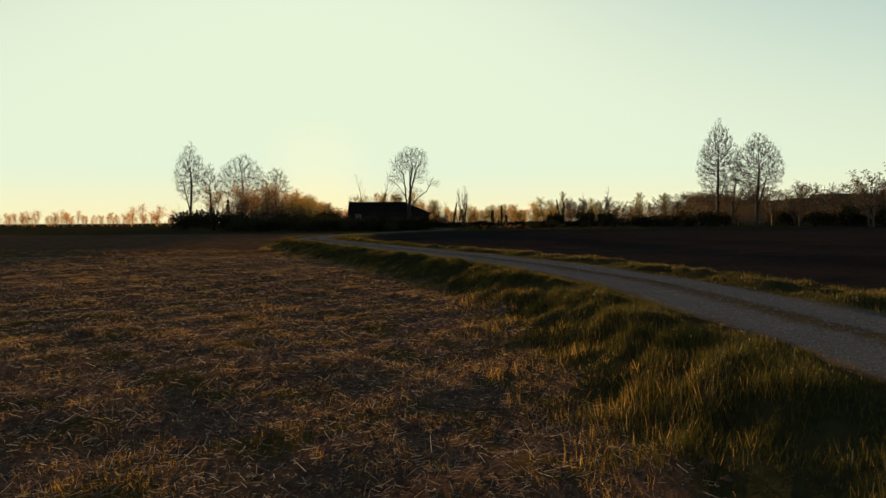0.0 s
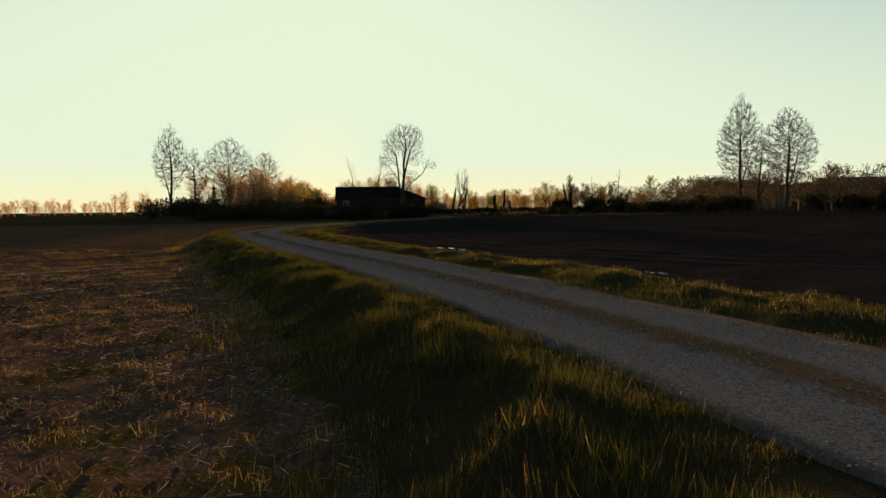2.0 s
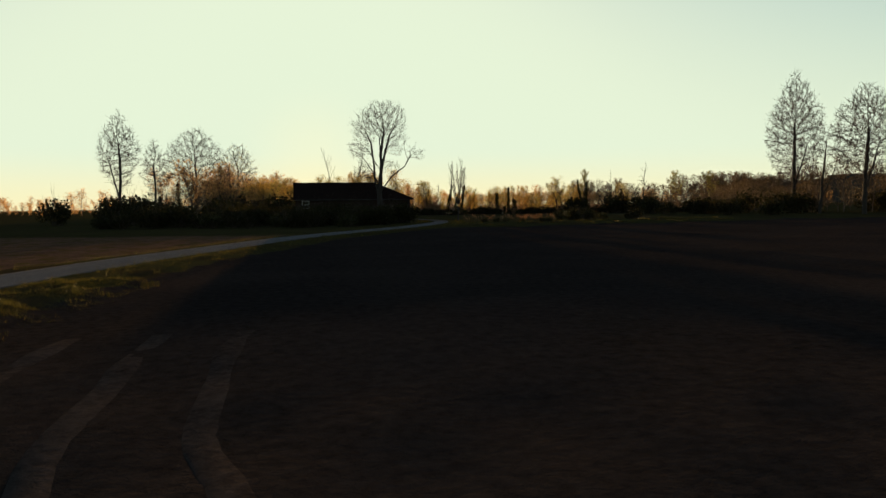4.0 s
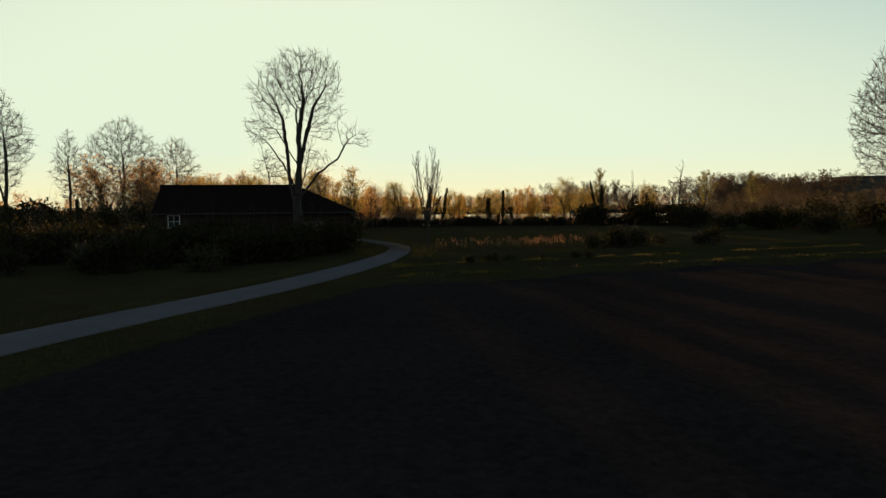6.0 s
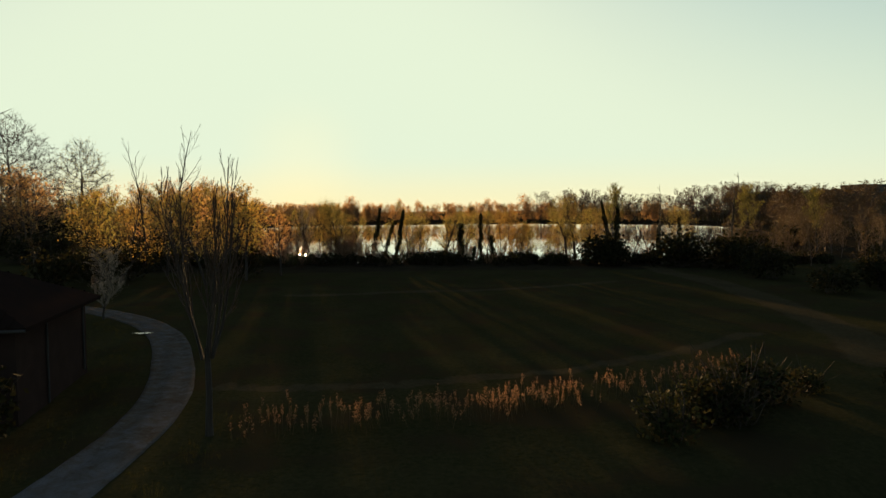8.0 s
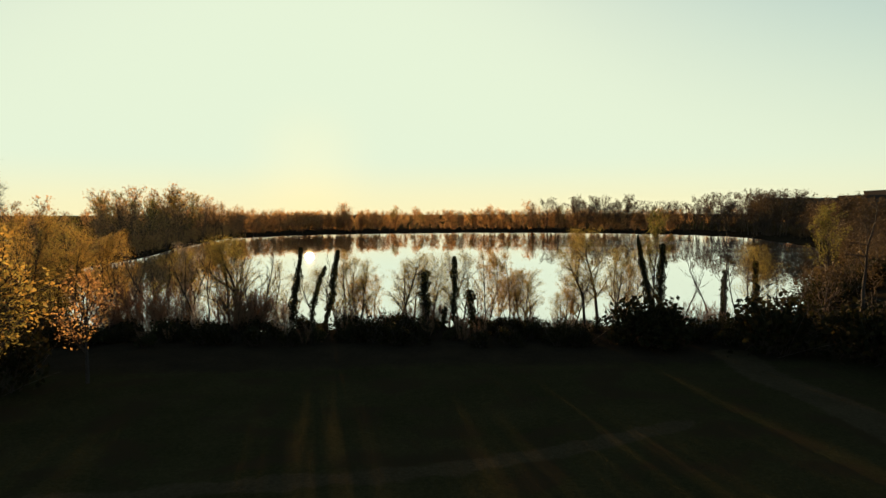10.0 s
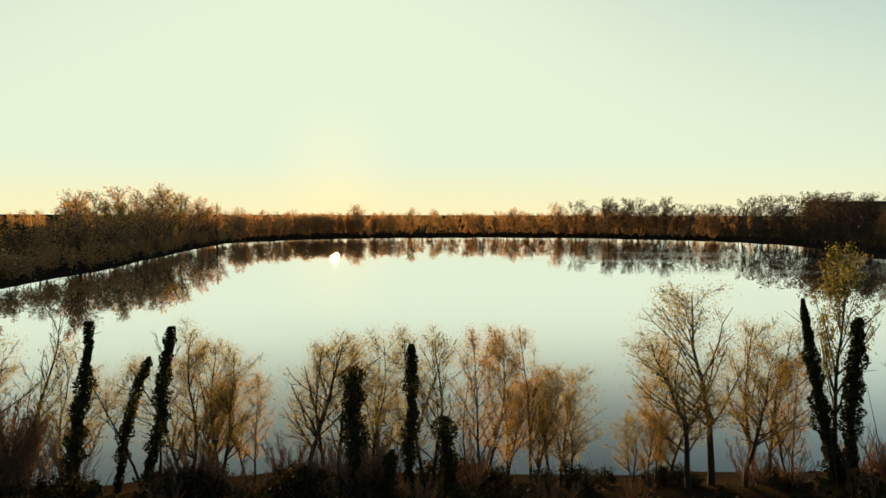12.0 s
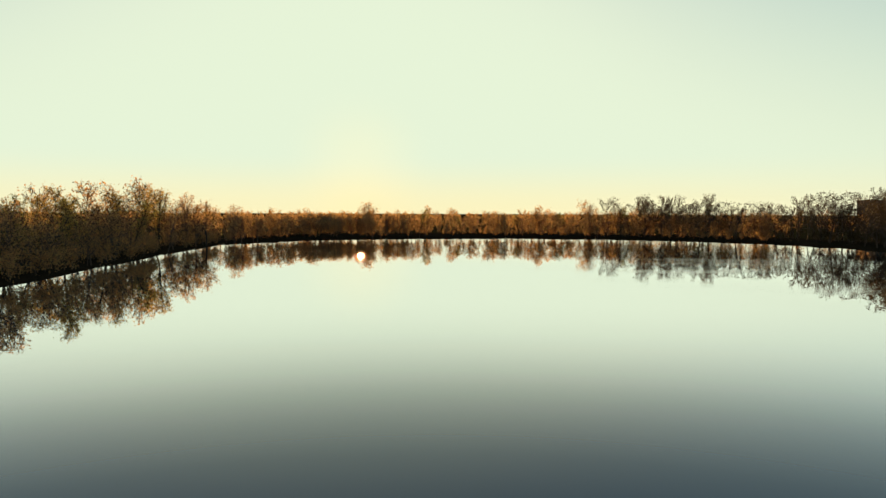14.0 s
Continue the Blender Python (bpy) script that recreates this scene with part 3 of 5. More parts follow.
def colonise(seed, height, bare, reach, count, step, lean=0.0, forks=1, girth=0.4, thin=0.01, low=0.5, lobes=(), leaders=()):
    """Limbs that grow towards points strewn through a rounded crown, or through given lobes; radii follow what each limb carries."""
    rng = np.random.default_rng(seed)
    u = rng.normal(size=(count, 3))
    u /= np.linalg.norm(u, axis=1)[:, None]
    u *= (rng.uniform(0.02, 1, count) ** 0.42)[:, None]
    z = u[:, 2] * 0.5 + 0.5
    wide = reach * (low + (1 - low) * np.sin(np.pi * np.clip(z * 0.9 + 0.08, 0, 1)))
    goal = np.column_stack([u[:, 0] * wide, u[:, 1] * wide, bare + z * (height - bare)])
    goal[:, 0] += lean * goal[:, 2]
    if lobes:
        goal = np.vstack([np.array([cx, cy, cz]) + u[rng.integers(0, count, m)] * np.array([rx, rx, rz]) for cx, cy, cz, rx, rz, m in lobes])
        count = len(goal)
    nodes, parent = [np.array([0, 0, -0.3])], [-1]
    tops = []
    for from_z, *line in leaders:
        last = min(range(len(nodes)), key=lambda i: abs(nodes[i][2] - from_z) + abs(nodes[i][0]))
        for way in line:
            a, b = nodes[last], np.array(way, float)
            n = max(1, round(float(np.linalg.norm(b - a)) / step))
            for i in range(1, n + 1):
                nodes.append(a + (b - a) * i / n + rng.normal(scale=0.03, size=3))
                parent.append(last)
                last = len(nodes) - 1
    for f in range(0 if leaders else forks):
        p, last, a = nodes[0], 0, rng.uniform(0, 6.28)
        if f:
            last = max(1, int(len(tops[0]) * 0.28))
            p = nodes[last]
        chain = []
        top = (bare + (height - bare) * (0.55 if f == 0 else 0.4))
        while p[2] < top:
            out = 0.0 if f == 0 else 0.3
            d = np.array([lean + out * math.cos(a) + rng.normal(scale=0.08), out * math.sin(a) + rng.normal(scale=0.08), 1.0])
            p = p + d / np.linalg.norm(d) * step
            nodes.append(p)
            parent.append(last)
            last = len(nodes) - 1
            chain.append(last)
        tops.append(chain)
    pts = np.array(nodes)
    first = len(pts)
    dist = np.linalg.norm(goal[:, None] - pts[None], axis=2)
    dist[:, pts[:, 2] < bare * 0.9] = 1e9
    near, gap = dist.argmin(1), dist.min(1)
    alive = np.ones(count, bool)
    for _ in range(90):
        idx = np.unique(near[alive])
        if not len(idx):
            break
        v = goal[alive] - pts[near[alive]]
        v /= np.linalg.norm(v, axis=1)[:, None] + 1e-9
        slot = np.searchsorted(idx, near[alive])
        pull = np.zeros((len(idx), 3))
        np.add.at(pull, slot, v)
        pull = pull / np.bincount(slot, minlength=len(idx))[:, None]
        one = np.zeros((len(idx), 3))
        one[slot] = v
        pull = np.where(np.linalg.norm(pull, axis=1)[:, None] < 0.4, one, pull) + rng.normal(scale=0.09, size=pull.shape) + np.array([0, 0, 0.16])
        fresh = pts[idx] + pull / (np.linalg.norm(pull, axis=1)[:, None] + 1e-9) * step
        parent.extend(int(i) for i in idx)
        base = len(pts)
        pts = np.vstack([pts, fresh])
        dist = np.linalg.norm(goal[:, None] - fresh[None], axis=2)
        better = dist.min(1) < gap
        near = np.where(better, dist.argmin(1) + base, near)
        gap = np.minimum(gap, dist.min(1))
        alive &= gap > step * 1.3
    parent = np.array(parent)
    load = np.zeros(len(pts))
    kids_n = np.bincount(parent[1:], minlength=len(pts))
    load[kids_n == 0] = 1.0
    for i in range(len(pts) - 1, 0, -1):
        load[parent[i]] += load[i]
    r = np.maximum(thin, girth * (load / load[0]) ** 0.60)
    c = np.arange(1, len(pts))
    own = np.where(c < first, 0, np.where(r[c] > 3.2 * thin, 1, 2))
    segs = np.column_stack([pts[parent[c]], pts[c], np.minimum(r[parent[c]], r[c] * 1.25), r[c], own])
    # short fine twigs on the thin ends
    ends = c[(r[c] <= thin * 1.6)]
    e = np.repeat(pts[ends], 3, 0)
    d = np.repeat(pts[ends] - pts[parent[ends]], 3, 0) / step + rng.normal(scale=0.45, size=(len(e), 3)) + np.array([0, 0, 0.2])
    h = e + d * step * rng.uniform(0.5, 1.0, (len(e), 1))
    q = h + (d + rng.normal(scale=0.3, size=d.shape) + np.array([0, 0, 0.2])) * step * rng.uniform(0.4, 0.9, (len(e), 1))
    fine = np.full(len(e), thin * 0.7)
    tw = np.vstack([np.column_stack([e, h, fine, fine, np.full(len(e), 2)]), np.column_stack([h, q, fine, fine * 0.6, np.full(len(e), 2)])])
    return np.vstack([segs, tw]), q


def crowned_tree(name, seed, leaf=None, per=1, leaf_size=0.2, scatter=0.3, sides=9, **shape):
    """A tree with one or two leaders and a rounded crown of limbs and twigs."""
    segs, ends = colonise(seed, **shape)
    root = new(name)
    put("trunk", *tubes(segs[segs[:, 8] == 0], sides), M_BARK, root, smooth=True)
    (v1, f1), (v2, f2) = tubes(segs[segs[:, 8] == 1], 4), tubes(segs[segs[:, 8] == 2], 3)
    if len(v1):
        f2 = f2 + len(v1)
    put("crown", np.vstack([v1, v2]), np.vstack([f1, f2]), M_TWIG, root)
    if leaf is not None:
        put("foliage", *leaves_on(seed + 7, ends, per, leaf_size, scatter), leaf, root)
    return root


def broom_tree(name, seed, height, bare, girth, stems, thin=0.01, squeeze=0.75, **shape):
    """One clear trunk that parts into a fan of ascending limbs with fine twigs."""
    root = new(name)
    t = np.array([(0, 0, -0.3, 0.01, 0, 0.5, girth * 1.35, girth * 1.05, 0), (0.01, 0, 0.5, 0.04, 0, bare * 0.5, girth * 1.05, girth * 0.9, 0), (0.04, 0, bare * 0.5, 0, 0.02, bare + 0.1, girth * 0.9, girth * 0.8, 0)])
    put("trunk", *tubes(t, 10), M_BARK, root, smooth=True)
    segs, tips = grow(seed, height - bare, girth * 0.75, stems=stems, **shape)
    segs[:, 6:8] = np.maximum(segs[:, 6:8], thin)
    segs[:, [0, 1, 3, 4]] *= squeeze
    segs += np.array([0, 0, bare, 0, 0, bare, 0, 0, 0])
    stem = np.cumsum((segs[:, 8] == 0) & (segs[:, 2] < bare - 0.05))
    for k in range(1, stem.max() + 1):
        put("limb", *tubes(segs[(segs[:, 8] == 0) & (stem == k)], 7), M_BARK, root, smooth=True)
    (v1, f1), (v2, f2) = tubes(segs[segs[:, 8] == 1], 4), tubes(segs[segs[:, 8] >= 2], 3)
    put("crown", np.vstack([v1, v2]), np.vstack([f1, f2 + len(v1)]), M_TWIG, root)
    return root


def ivy_column(name, seed, height, girth, lean=(0, 0), taper=0.35, leaf=M_IVY):
    """A dead or living pole wrapped in ivy from foot to top."""
    rng = np.random.default_rng(seed)
    root = new(name)
    n = 24
    z = np.linspace(-0.3, height, n)
    cx = np.cumsum(rng.normal(scale=0.055, size=n)) + lean[0] * z
    cy = np.cumsum(rng.normal(scale=0.03, size=n)) + lean[1] * z
    prof = girth * (1 - taper * (z / height) ** 2) * (0.62 + 0.38 * np.minimum(1, z / (0.3 * height))) * rng.uniform(0.55, 1.3, n)
    prof[-1] *= 0.45
    prof[0] *= 0.7
    c = np.stack([cx, cy, z], 1)
    segs = np.column_stack([c[:-1], c[1:], prof[:-1] * 0.4, prof[1:] * 0.4, np.zeros(n - 1)])
    put("trunk", *tubes(segs, 7), M_BARK, root, smooth=True)
    m = int(height * 640 * girth / 0.5)
    t = rng.uniform(0, 1, m) * height
    a = rng.uniform(0, 2 * np.pi, m)
    lobes = 0.86 + 0.3 * np.sin(t * 3.7 + a * 2 + seed) * np.sin(t * 1.7 + seed)
    r = np.interp(t, z, prof) * np.sqrt(rng.uniform(0.25, 1.45, m)) * lobes
    at = np.stack([np.interp(t, z, cx) + r * np.cos(a), np.interp(t, z, cy) + r * np.sin(a), t], 1)
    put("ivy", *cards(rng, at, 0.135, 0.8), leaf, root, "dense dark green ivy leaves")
    stub = rng.uniform(0.3, 0.95, 6) * height
    sp = np.stack([np.interp(stub, z, cx), np.interp(stub, z, cy), stub], 1)
    dirs_ = rng.normal(size=(6, 3)) * np.array([1, 1, 0.3]) + np.array([0, 0, 0.4])
    ep = sp + dirs_ * girth * 1.5
    tagged(put("side_shoots", *tubes(np.column_stack([sp, ep, np.full(6, 0.03), np.full(6, 0.008), np.zeros(6)]), 3), M_TWIG, root), kind="stuff")
    return root


def bush(name, seed, width, height, leaf=M_BUSH, count=440, size=0.40, clumps=9):
    """A low shrub: thin stems and loose clumps of leaves with gaps between."""
    rng = np.random.default_rng(seed)
    root = new(name)
    ca = rng.uniform(0, 2 * np.pi, clumps)
    cr = np.sqrt(rng.uniform(0, 1, clumps)) * width * 0.36
    cz = height * rng.uniform(0.25, 0.78, clumps) * (1 - 0.35 * (cr / (width * 0.4)) ** 2)
    c = np.stack([cr * np.cos(ca), cr * np.sin(ca), cz], 1)
    k = rng.integers(0, clumps, count)
    off = rng.normal(size=(count, 3))
    off /= np.linalg.norm(off, axis=1)[:, None]
    off *= (rng.uniform(0.2, 1, count) ** 0.5)[:, None] * np.array([width * 0.24, width * 0.24, height * 0.30]) * rng.uniform(0.7, 1.2, clumps)[k][:, None]
    at = c[k] + off
    at[:, 2] = np.abs(at[:, 2])
    put("foliage", *cards(rng, at, size, 0.6), leaf, root)
    ns = 30
    tip = c[rng.integers(0, clumps, ns)] + rng.normal(size=(ns, 3)) * np.array([width * 0.2, width * 0.2, height * 0.25])
    tip[:, 2] = np.abs(tip[:, 2]) + height * 0.3
    base = np.column_stack([rng.normal(size=(ns, 2)) * width * 0.08, np.full(ns, -0.3)])
    mid_ = (base + tip) / 2 + rng.normal(size=(ns, 3)) * 0.15
    segs = np.vstack([np.column_stack([base, mid_, np.full(ns, 0.035), np.full(ns, 0.025), np.zeros(ns)]), np.column_stack([mid_, tip, np.full(ns, 0.025), np.full(ns, 0.008), np.zeros(ns)])])
    tagged(put("brushwood", *tubes(segs, 3), M_TWIG, root), kind="stuff")
    return root


def place(ob, x, y, turn=0.0, scale=1.0, tall=None, sink=0.0, first=False):
    """Sets a plant, or a copy of it, on the ground at (x, y)."""
    m = pose(x, y, land_z(x, y) - sink, 0, 0, turn) @ Matrix.Diagonal((scale, scale, scale if tall is None else tall, 1))
    if first:
        ob.matrix_basis = m
        return ob
    return copy_thing(ob, m @ Matrix.Diagonal((1 / ob.scale[0], 1 / ob.scale[1], 1 / ob.scale[2], 1)))


# ---- single large trees ----
def single(ob, x, y, label, turn=0, group=""):
    place(ob, x, y, turn, first=True)
    return tagged(ob, label, "tree", group)


single(crowned_tree("tall_tree", 11, height=32, bare=7, reach=6.4, count=900, step=0.65, lean=0.015, forks=2, girth=0.5, thin=0.042, low=0.25), -96.2, 254.6, "tall bare tree with upright limbs at the field edge")
single(crowned_tree("tall_tree", 12, height=28, bare=5, reach=5.0, count=560, step=0.65, forks=2, girth=0.42, thin=0.042, low=0.3), -103.0, 295.0, "bare forked tree with thin steep branches")
single(crowned_tree("broad_tree", 13, height=33, bare=5, reach=12, count=1500, step=0.7, forks=3, girth=0.55, thin=0.036), -93.0, 307.0, "broad many-stemmed tree, bare and finely branched")
single(crowned_tree("broad_tree", 14, leaf=M_LEAF, per=1, leaf_size=0.25, scatter=0.4, height=27.5, bare=4, reach=8, count=850, step=0.65, forks=2, girth=0.42, thin=0.036), -80.0, 316.0, "slender tree with sparse golden young leaves")
single(crowned_tree("tall_tree", 15, height=33, bare=4, reach=6.6, count=1900, step=0.52, forks=2, girth=0.5, thin=0.036, low=0.35), 83.5, 215.0, "tall bare poplar with dense upright twigs", group="poplars over the hedge")
single(crowned_tree("tall_tree", 16, height=19, bare=4, reach=4.2, count=480, step=0.55, lean=0.1, forks=2, girth=0.32, thin=0.02), 81.6, 200, "smaller bare leaning tree between two poplars", group="poplars over the hedge")
single(crowned_tree("broad_tree", 17, height=25, bare=5.5, reach=6.8, count=1600, step=0.5, forks=2, girth=0.45, thin=0.034), 82.8, 185.9, "bare open-crowned poplar with one straight trunk", group="poplars over the hedge")
big = crowned_tree("large_bare_tree", 18, height=19.7, bare=5.4, reach=5.0, count=1500, step=0.36, girth=0.45, thin=0.016, sides=10,
                   lobes=((0.7, 0, 16.2, 3.7, 3.3, 1300), (-2.3, 0, 14.6, 2.1, 2.8, 480), (-3.2, 0.2, 11.6, 1.7, 1.5, 240), (2.6, 0, 13.2, 1.9, 2.8, 190), (-2.6, 0.3, 8.0, 1.7, 1.3, 110), (5.6, -0.4, 10.9, 1.5, 1.5, 60), (2.2, 0.5, 8.4, 1.3, 1.5, 60)),
                   leaders=((-0.3, (0, 0, 5.2), (0.3, 0, 8.5), (0.5, 0.1, 11.2)), (7.5, (0.9, 0.3, 11), (1.7, 0.4, 14)), (9.5, (0.1, -0.4, 13.6)), (11.0, (0.9, -0.1, 14.6)), (3.8, (-0.6, 0.1, 6.5), (-0.9, 0.2, 10.0), (-1.3, 0.2, 13)), (8.0, (-1.7, -0.4, 11.6)), (5.6, (-1.2, -0.3, 8.6), (-2.4, -0.3, 10.2)), (5.0, (2.2, -0.3, 7.6), (4.1, -0.5, 8.9), (4.9, -0.5, 10.4)), (9.5, (1.7, -0.3, 12.2))))
single(big, -8.5, 161.3, "large bare deciduous tree with long side limb by the barn")


single(broom_tree("young_tree", 20, 10.4, 3.1, 0.12, 6, 0.0105, 0.8, clear=0.12, kids=1, angle=24, up=0.5, wander=0.1, ratio=0.4, levels=2, fork=0.42, steps=(9, 5, 3)), 3.95, 163.1, "young bare tree with broom-like upright branches")
single(tree("dead_tree", 21, 13.2, 0.2, clear=0.55, kids=1, angle=55, up=0.1, wander=0.3, ratio=0.24, levels=2, steps=(14, 4, 3), thin=0.018), 54.1, 235.6, "dead crooked snag with few short twigs")
single(tree("dead_tree", 22, 12.4, 0.1, clear=0.5, kids=1, angle=35, up=0.3, ratio=0.16, levels=1, steps=(10, 3), thin=0.015), 48.4, 250.5, "thin dead pole-like tree on the bank")
single(tree("tall_tree", 23, 19.2, 0.2, clear=0.3, kids=1, angle=28, up=0.5, ratio=0.32, levels=2, steps=(11, 5, 3), thin=0.015), -22.6, 226, "slim bare tree leaning over the hedge")
single(tree("tall_tree", 24, 18.6, 0.18, clear=0.35, kids=1, angle=25, up=0.5, ratio=0.3, levels=2, steps=(11, 5, 3), thin=0.015), -29.5, 236, "slim bare tree with short steep twigs")

# ---- the trees on the near shore ----
WILLOWS = [tree("willow_tree", 30 + i, 10, 0.15, leaf=M_LEAF, per=9, leaf_size=0.074, scatter=0.24, clear=(0.28, 0.2, 0.24, 0.18)[i], kids=2, angle=38, up=0.2, wander=0.17, ratio=0.32, stems=(1, 2, 1, 2)[i], fork=0.13, steps=((12, 9, 12, 9)[i], 4, 3, 1), levels=3, thin=0.008, round_=True) for i in range(4)]
GOLDS = [tree("willow_tree", 40 + i, 10, 0.12, leaf=M_GOLD, per=9, leaf_size=0.078, scatter=0.2, clear=0.18, kids=2, angle=30, up=0.35, wander=0.12, ratio=0.28, stems=2, fork=0.1, steps=(9, 4, 3, 1), levels=3, thin=0.008, round_=True) for i in range(2)]
GREENS = [tree("shore_tree", 45 + i, 10, 0.15, leaf=M_GREENLEAF, per=4, leaf_size=0.15, scatter=0.16, clear=0.3, kids=2, angle=36, up=0.3, ratio=0.3, stems=1 + i, steps=(12, 4, 3, 1), levels=3, thin=0.01, round_=True) for i in range(1)]
BARES = [tree("bare_tree", 50 + i, 10, 0.11, clear=0.3, kids=1, angle=30, up=0.4, ratio=0.34, stems=1 + i, steps=(10, 6, 4, 2), levels=3, thin=0.008) for i in range(2)]
PALE = tree("pale_tree", 55, 10, 0.12, twig=M_PALETWIG, leaf=M_BLOSSOM, per=2, leaf_size=0.10, scatter=0.2, clear=0.1, kids=2, angle=30, up=0.4, ratio=0.36, steps=(10, 5, 3, 2), levels=3, thin=0.008, round_=True)
FAR_TREES = [tree("bank_tree", 58 + i, 10, 0.16, leaf=(M_FARLEAF, M_GOLD, M_LEAF)[i], per=3, leaf_size=0.28, scatter=0.25, clear=0.22, kids=2, angle=36, up=0.25, ratio=0.34, stems=1 + i % 2, steps=(10, 4, 2), levels=2, thin=0.02, round_=True) for i in range(3)]
USED = set()


def shore(kind, x, y, top, label, turn=0, width=None):
    """A shore tree of a ten-metre pattern, scaled to reach the height top."""
    h = top - land_z(x, y)
    s = h / 10
    ob = place(kind, x, y, turn, s * 1.3 if width is None else width * s, s, first=kind.name not in USED)
    USED.add(kind.name)
    return tagged(ob, label, "tree", "trees along the near shore")


L_W, L_G, L_D, L_B = "slender willow with sparse yellow-green young leaves", "golden-leaved young willow on the lake bank", "olive-green leafy tree standing by the water", "thin bare tree on the lake bank"
shore(WILLOWS[0], 35.0, 252.5, 10.8, L_W + " and a tall trunk", 20)
shore(WILLOWS[2], 33.3, 251.0, 8.6, L_W, 80)
shore(WILLOWS[1], 38.0, 253.0, 8.8, L_W, 140)
shore(GREENS[0], 41.0, 251.6, 12.7, "tall ivy-clad tree with olive young crown", 0, 0.75)
shore(WILLOWS[2], 13.2, 252.0, 8.2, L_W + " fanning from the bank", 200)
shore(WILLOWS[3], 16.6, 252.6, 8.1, L_W, 30)
shore(WILLOWS[1], 19.8, 251.0, 8.4, L_W, 290)
shore(GOLDS[0], 22.6, 251.2, 8.3, L_G, 15)
shore(GOLDS[1], 25.3, 251.5, 8.2, "slim young willow with pale yellow leaves", 75)
shore(WILLOWS[3], 27.4, 252.2, 5.2, L_W + " bending low", 240)
shore(WILLOWS[1], 8.4, 251.3, 7.7, L_W, 100)
shore(GOLDS[0], 10.0, 252.0, 5.6, L_G, 190)
shore(WILLOWS[3], 6.6, 252.0, 8.6, L_W + " with orange tips", 300)
shore(BARES[0], -1.5, 250.2, 9.4, L_B, 10)
shore(WILLOWS[2], -4.6, 251.0, 9.8, L_W, 130)
shore(PALE, -9.0, 249.0, 9.3, "pale blossoming tree with silvery twigs", 0)
shore(PALE, 3.2, 240.5, 4.0, "low pale blossoming shrub tree before the hedge", 70)
shore(BARES[1], -12.5, 250.5, 7.6, L_B, 50)
shore(BARES[0], -15.8, 250.8, 7.2, L_B, 160)
shore(GOLDS[1], -20.5, 248.5, 11.2, L_G, 220)
shore(GOLDS[0], -25.5, 247.5, 12.6, L_G, 310)
shore(WILLOWS[0], -22.0, 252.5, 12.2, "large golden willow glowing against the light", 10, 1.3)
shore(WILLOWS[0], -31.0, 253.5, 11.6, "broad willow with glowing young leaves", 100, 1.4)
shore(BARES[1], 50.5, 251.5, 10.2, L_B, 0)
shore(BARES[0], 47.3, 252.2, 8.0, L_B, 90)
shore(WILLOWS[1], 52.2, 252.5, 9.0, L_W, 10)
shore(BARES[1], 54.6, 253.0, 9.3, L_B, 200)
shore(BARES[0], 44.5, 252.0, 6.4, L_B, 250)
shore(GREENS[0], 78.0, 283.0, 13.5, "tall olive-leaved tree on the bending shore", 40, 1.0)
shore(GREENS[0], 84.0, 268.0, 12.5, "tall olive-leaved tree on the bending shore", 140, 1.1)
for k, (x_, y_, top_) in enumerate(((-3.0, 252.0, 6.2), (-6.8, 251.5, 8.2), (-11.0, 252.2, 8.8), (-14.0, 251.8, 9.6), (-17.5, 250.5, 8.8), (-18.6, 252.6, 10.4), (-24.0, 250.5, 9.0), (-28.0, 251.0, 10.8))):
    shore((BARES[1], GOLDS[0], WILLOWS[1], BARES[0])[k % 4], x_, y_, top_, "many-stemmed tree with thin young leaves on the bank", 47 * k)
for k, (x_, y_, top_) in enumerate(((31.6, 251.8, 5.6), (32.4, 252.6, 7.2), (36.6, 252.0, 7.4), (39.2, 252.6, 6.8), (30.8, 252.4, 3.6))):
    shore((GOLDS[1], WILLOWS[3], WILLOWS[0], GOLDS[0], WILLOWS[1])[k], x_, y_, top_, "slender willow with drooping golden twigs", 61 * k)
for k, (x_, y_, top_) in enumerate(((4.4, 251.8, 8.0), (7.6, 252.2, 7.0), (14.4, 252.8, 7.4), (18.4, 252.6, 8.2), (21.2, 252.2, 6.6), (24.0, 252.4, 7.4), (26.6, 252.0, 6.4))):
    shore((BARES[1], GOLDS[1], WILLOWS[1], BARES[0])[k % 4], x_, y_, top_, "thin young tree rising among the willows", 83 * k)
for k, (x_, y_, top_) in enumerate(((-7.6, 248.5, 9.6), (-5.4, 250.4, 10.2), (-2.6, 249.2, 8.6), (-0.4, 251.6, 7.4), (-9.8, 250.2, 10.0))):
    shore((BARES[1], WILLOWS[1], BARES[0], WILLOWS[3], BARES[1])[k], x_, y_, top_, "thin twiggy tree rising from the brush on the bank", 29 * k, 1.25)
shore(PALE, -6.0, 243.0, 3.6, "low pale blossoming shrub tree before the hedge", 20)
shore(PALE, -13.0, 190.0, 5.8, "pale blossoming tree behind the barn", 200, 1.5)
shore(PALE, 30.5, 243.0, 2.6, "low pale blossoming shrub tree before the hedge", 120)
shore(BARES[0], -35.0, 244.0, 12.0, L_B, 20)


def column(seed, x, y, top, girth, label, lean=(0, 0), taper=0.35):
    ob = ivy_column("ivy_clad_trunk", seed, top - land_z(x, y), girth, lean, taper)
    place(ob, x, y, first=True)
    tagged(ob, label, "tree", "ivy columns on the shore")


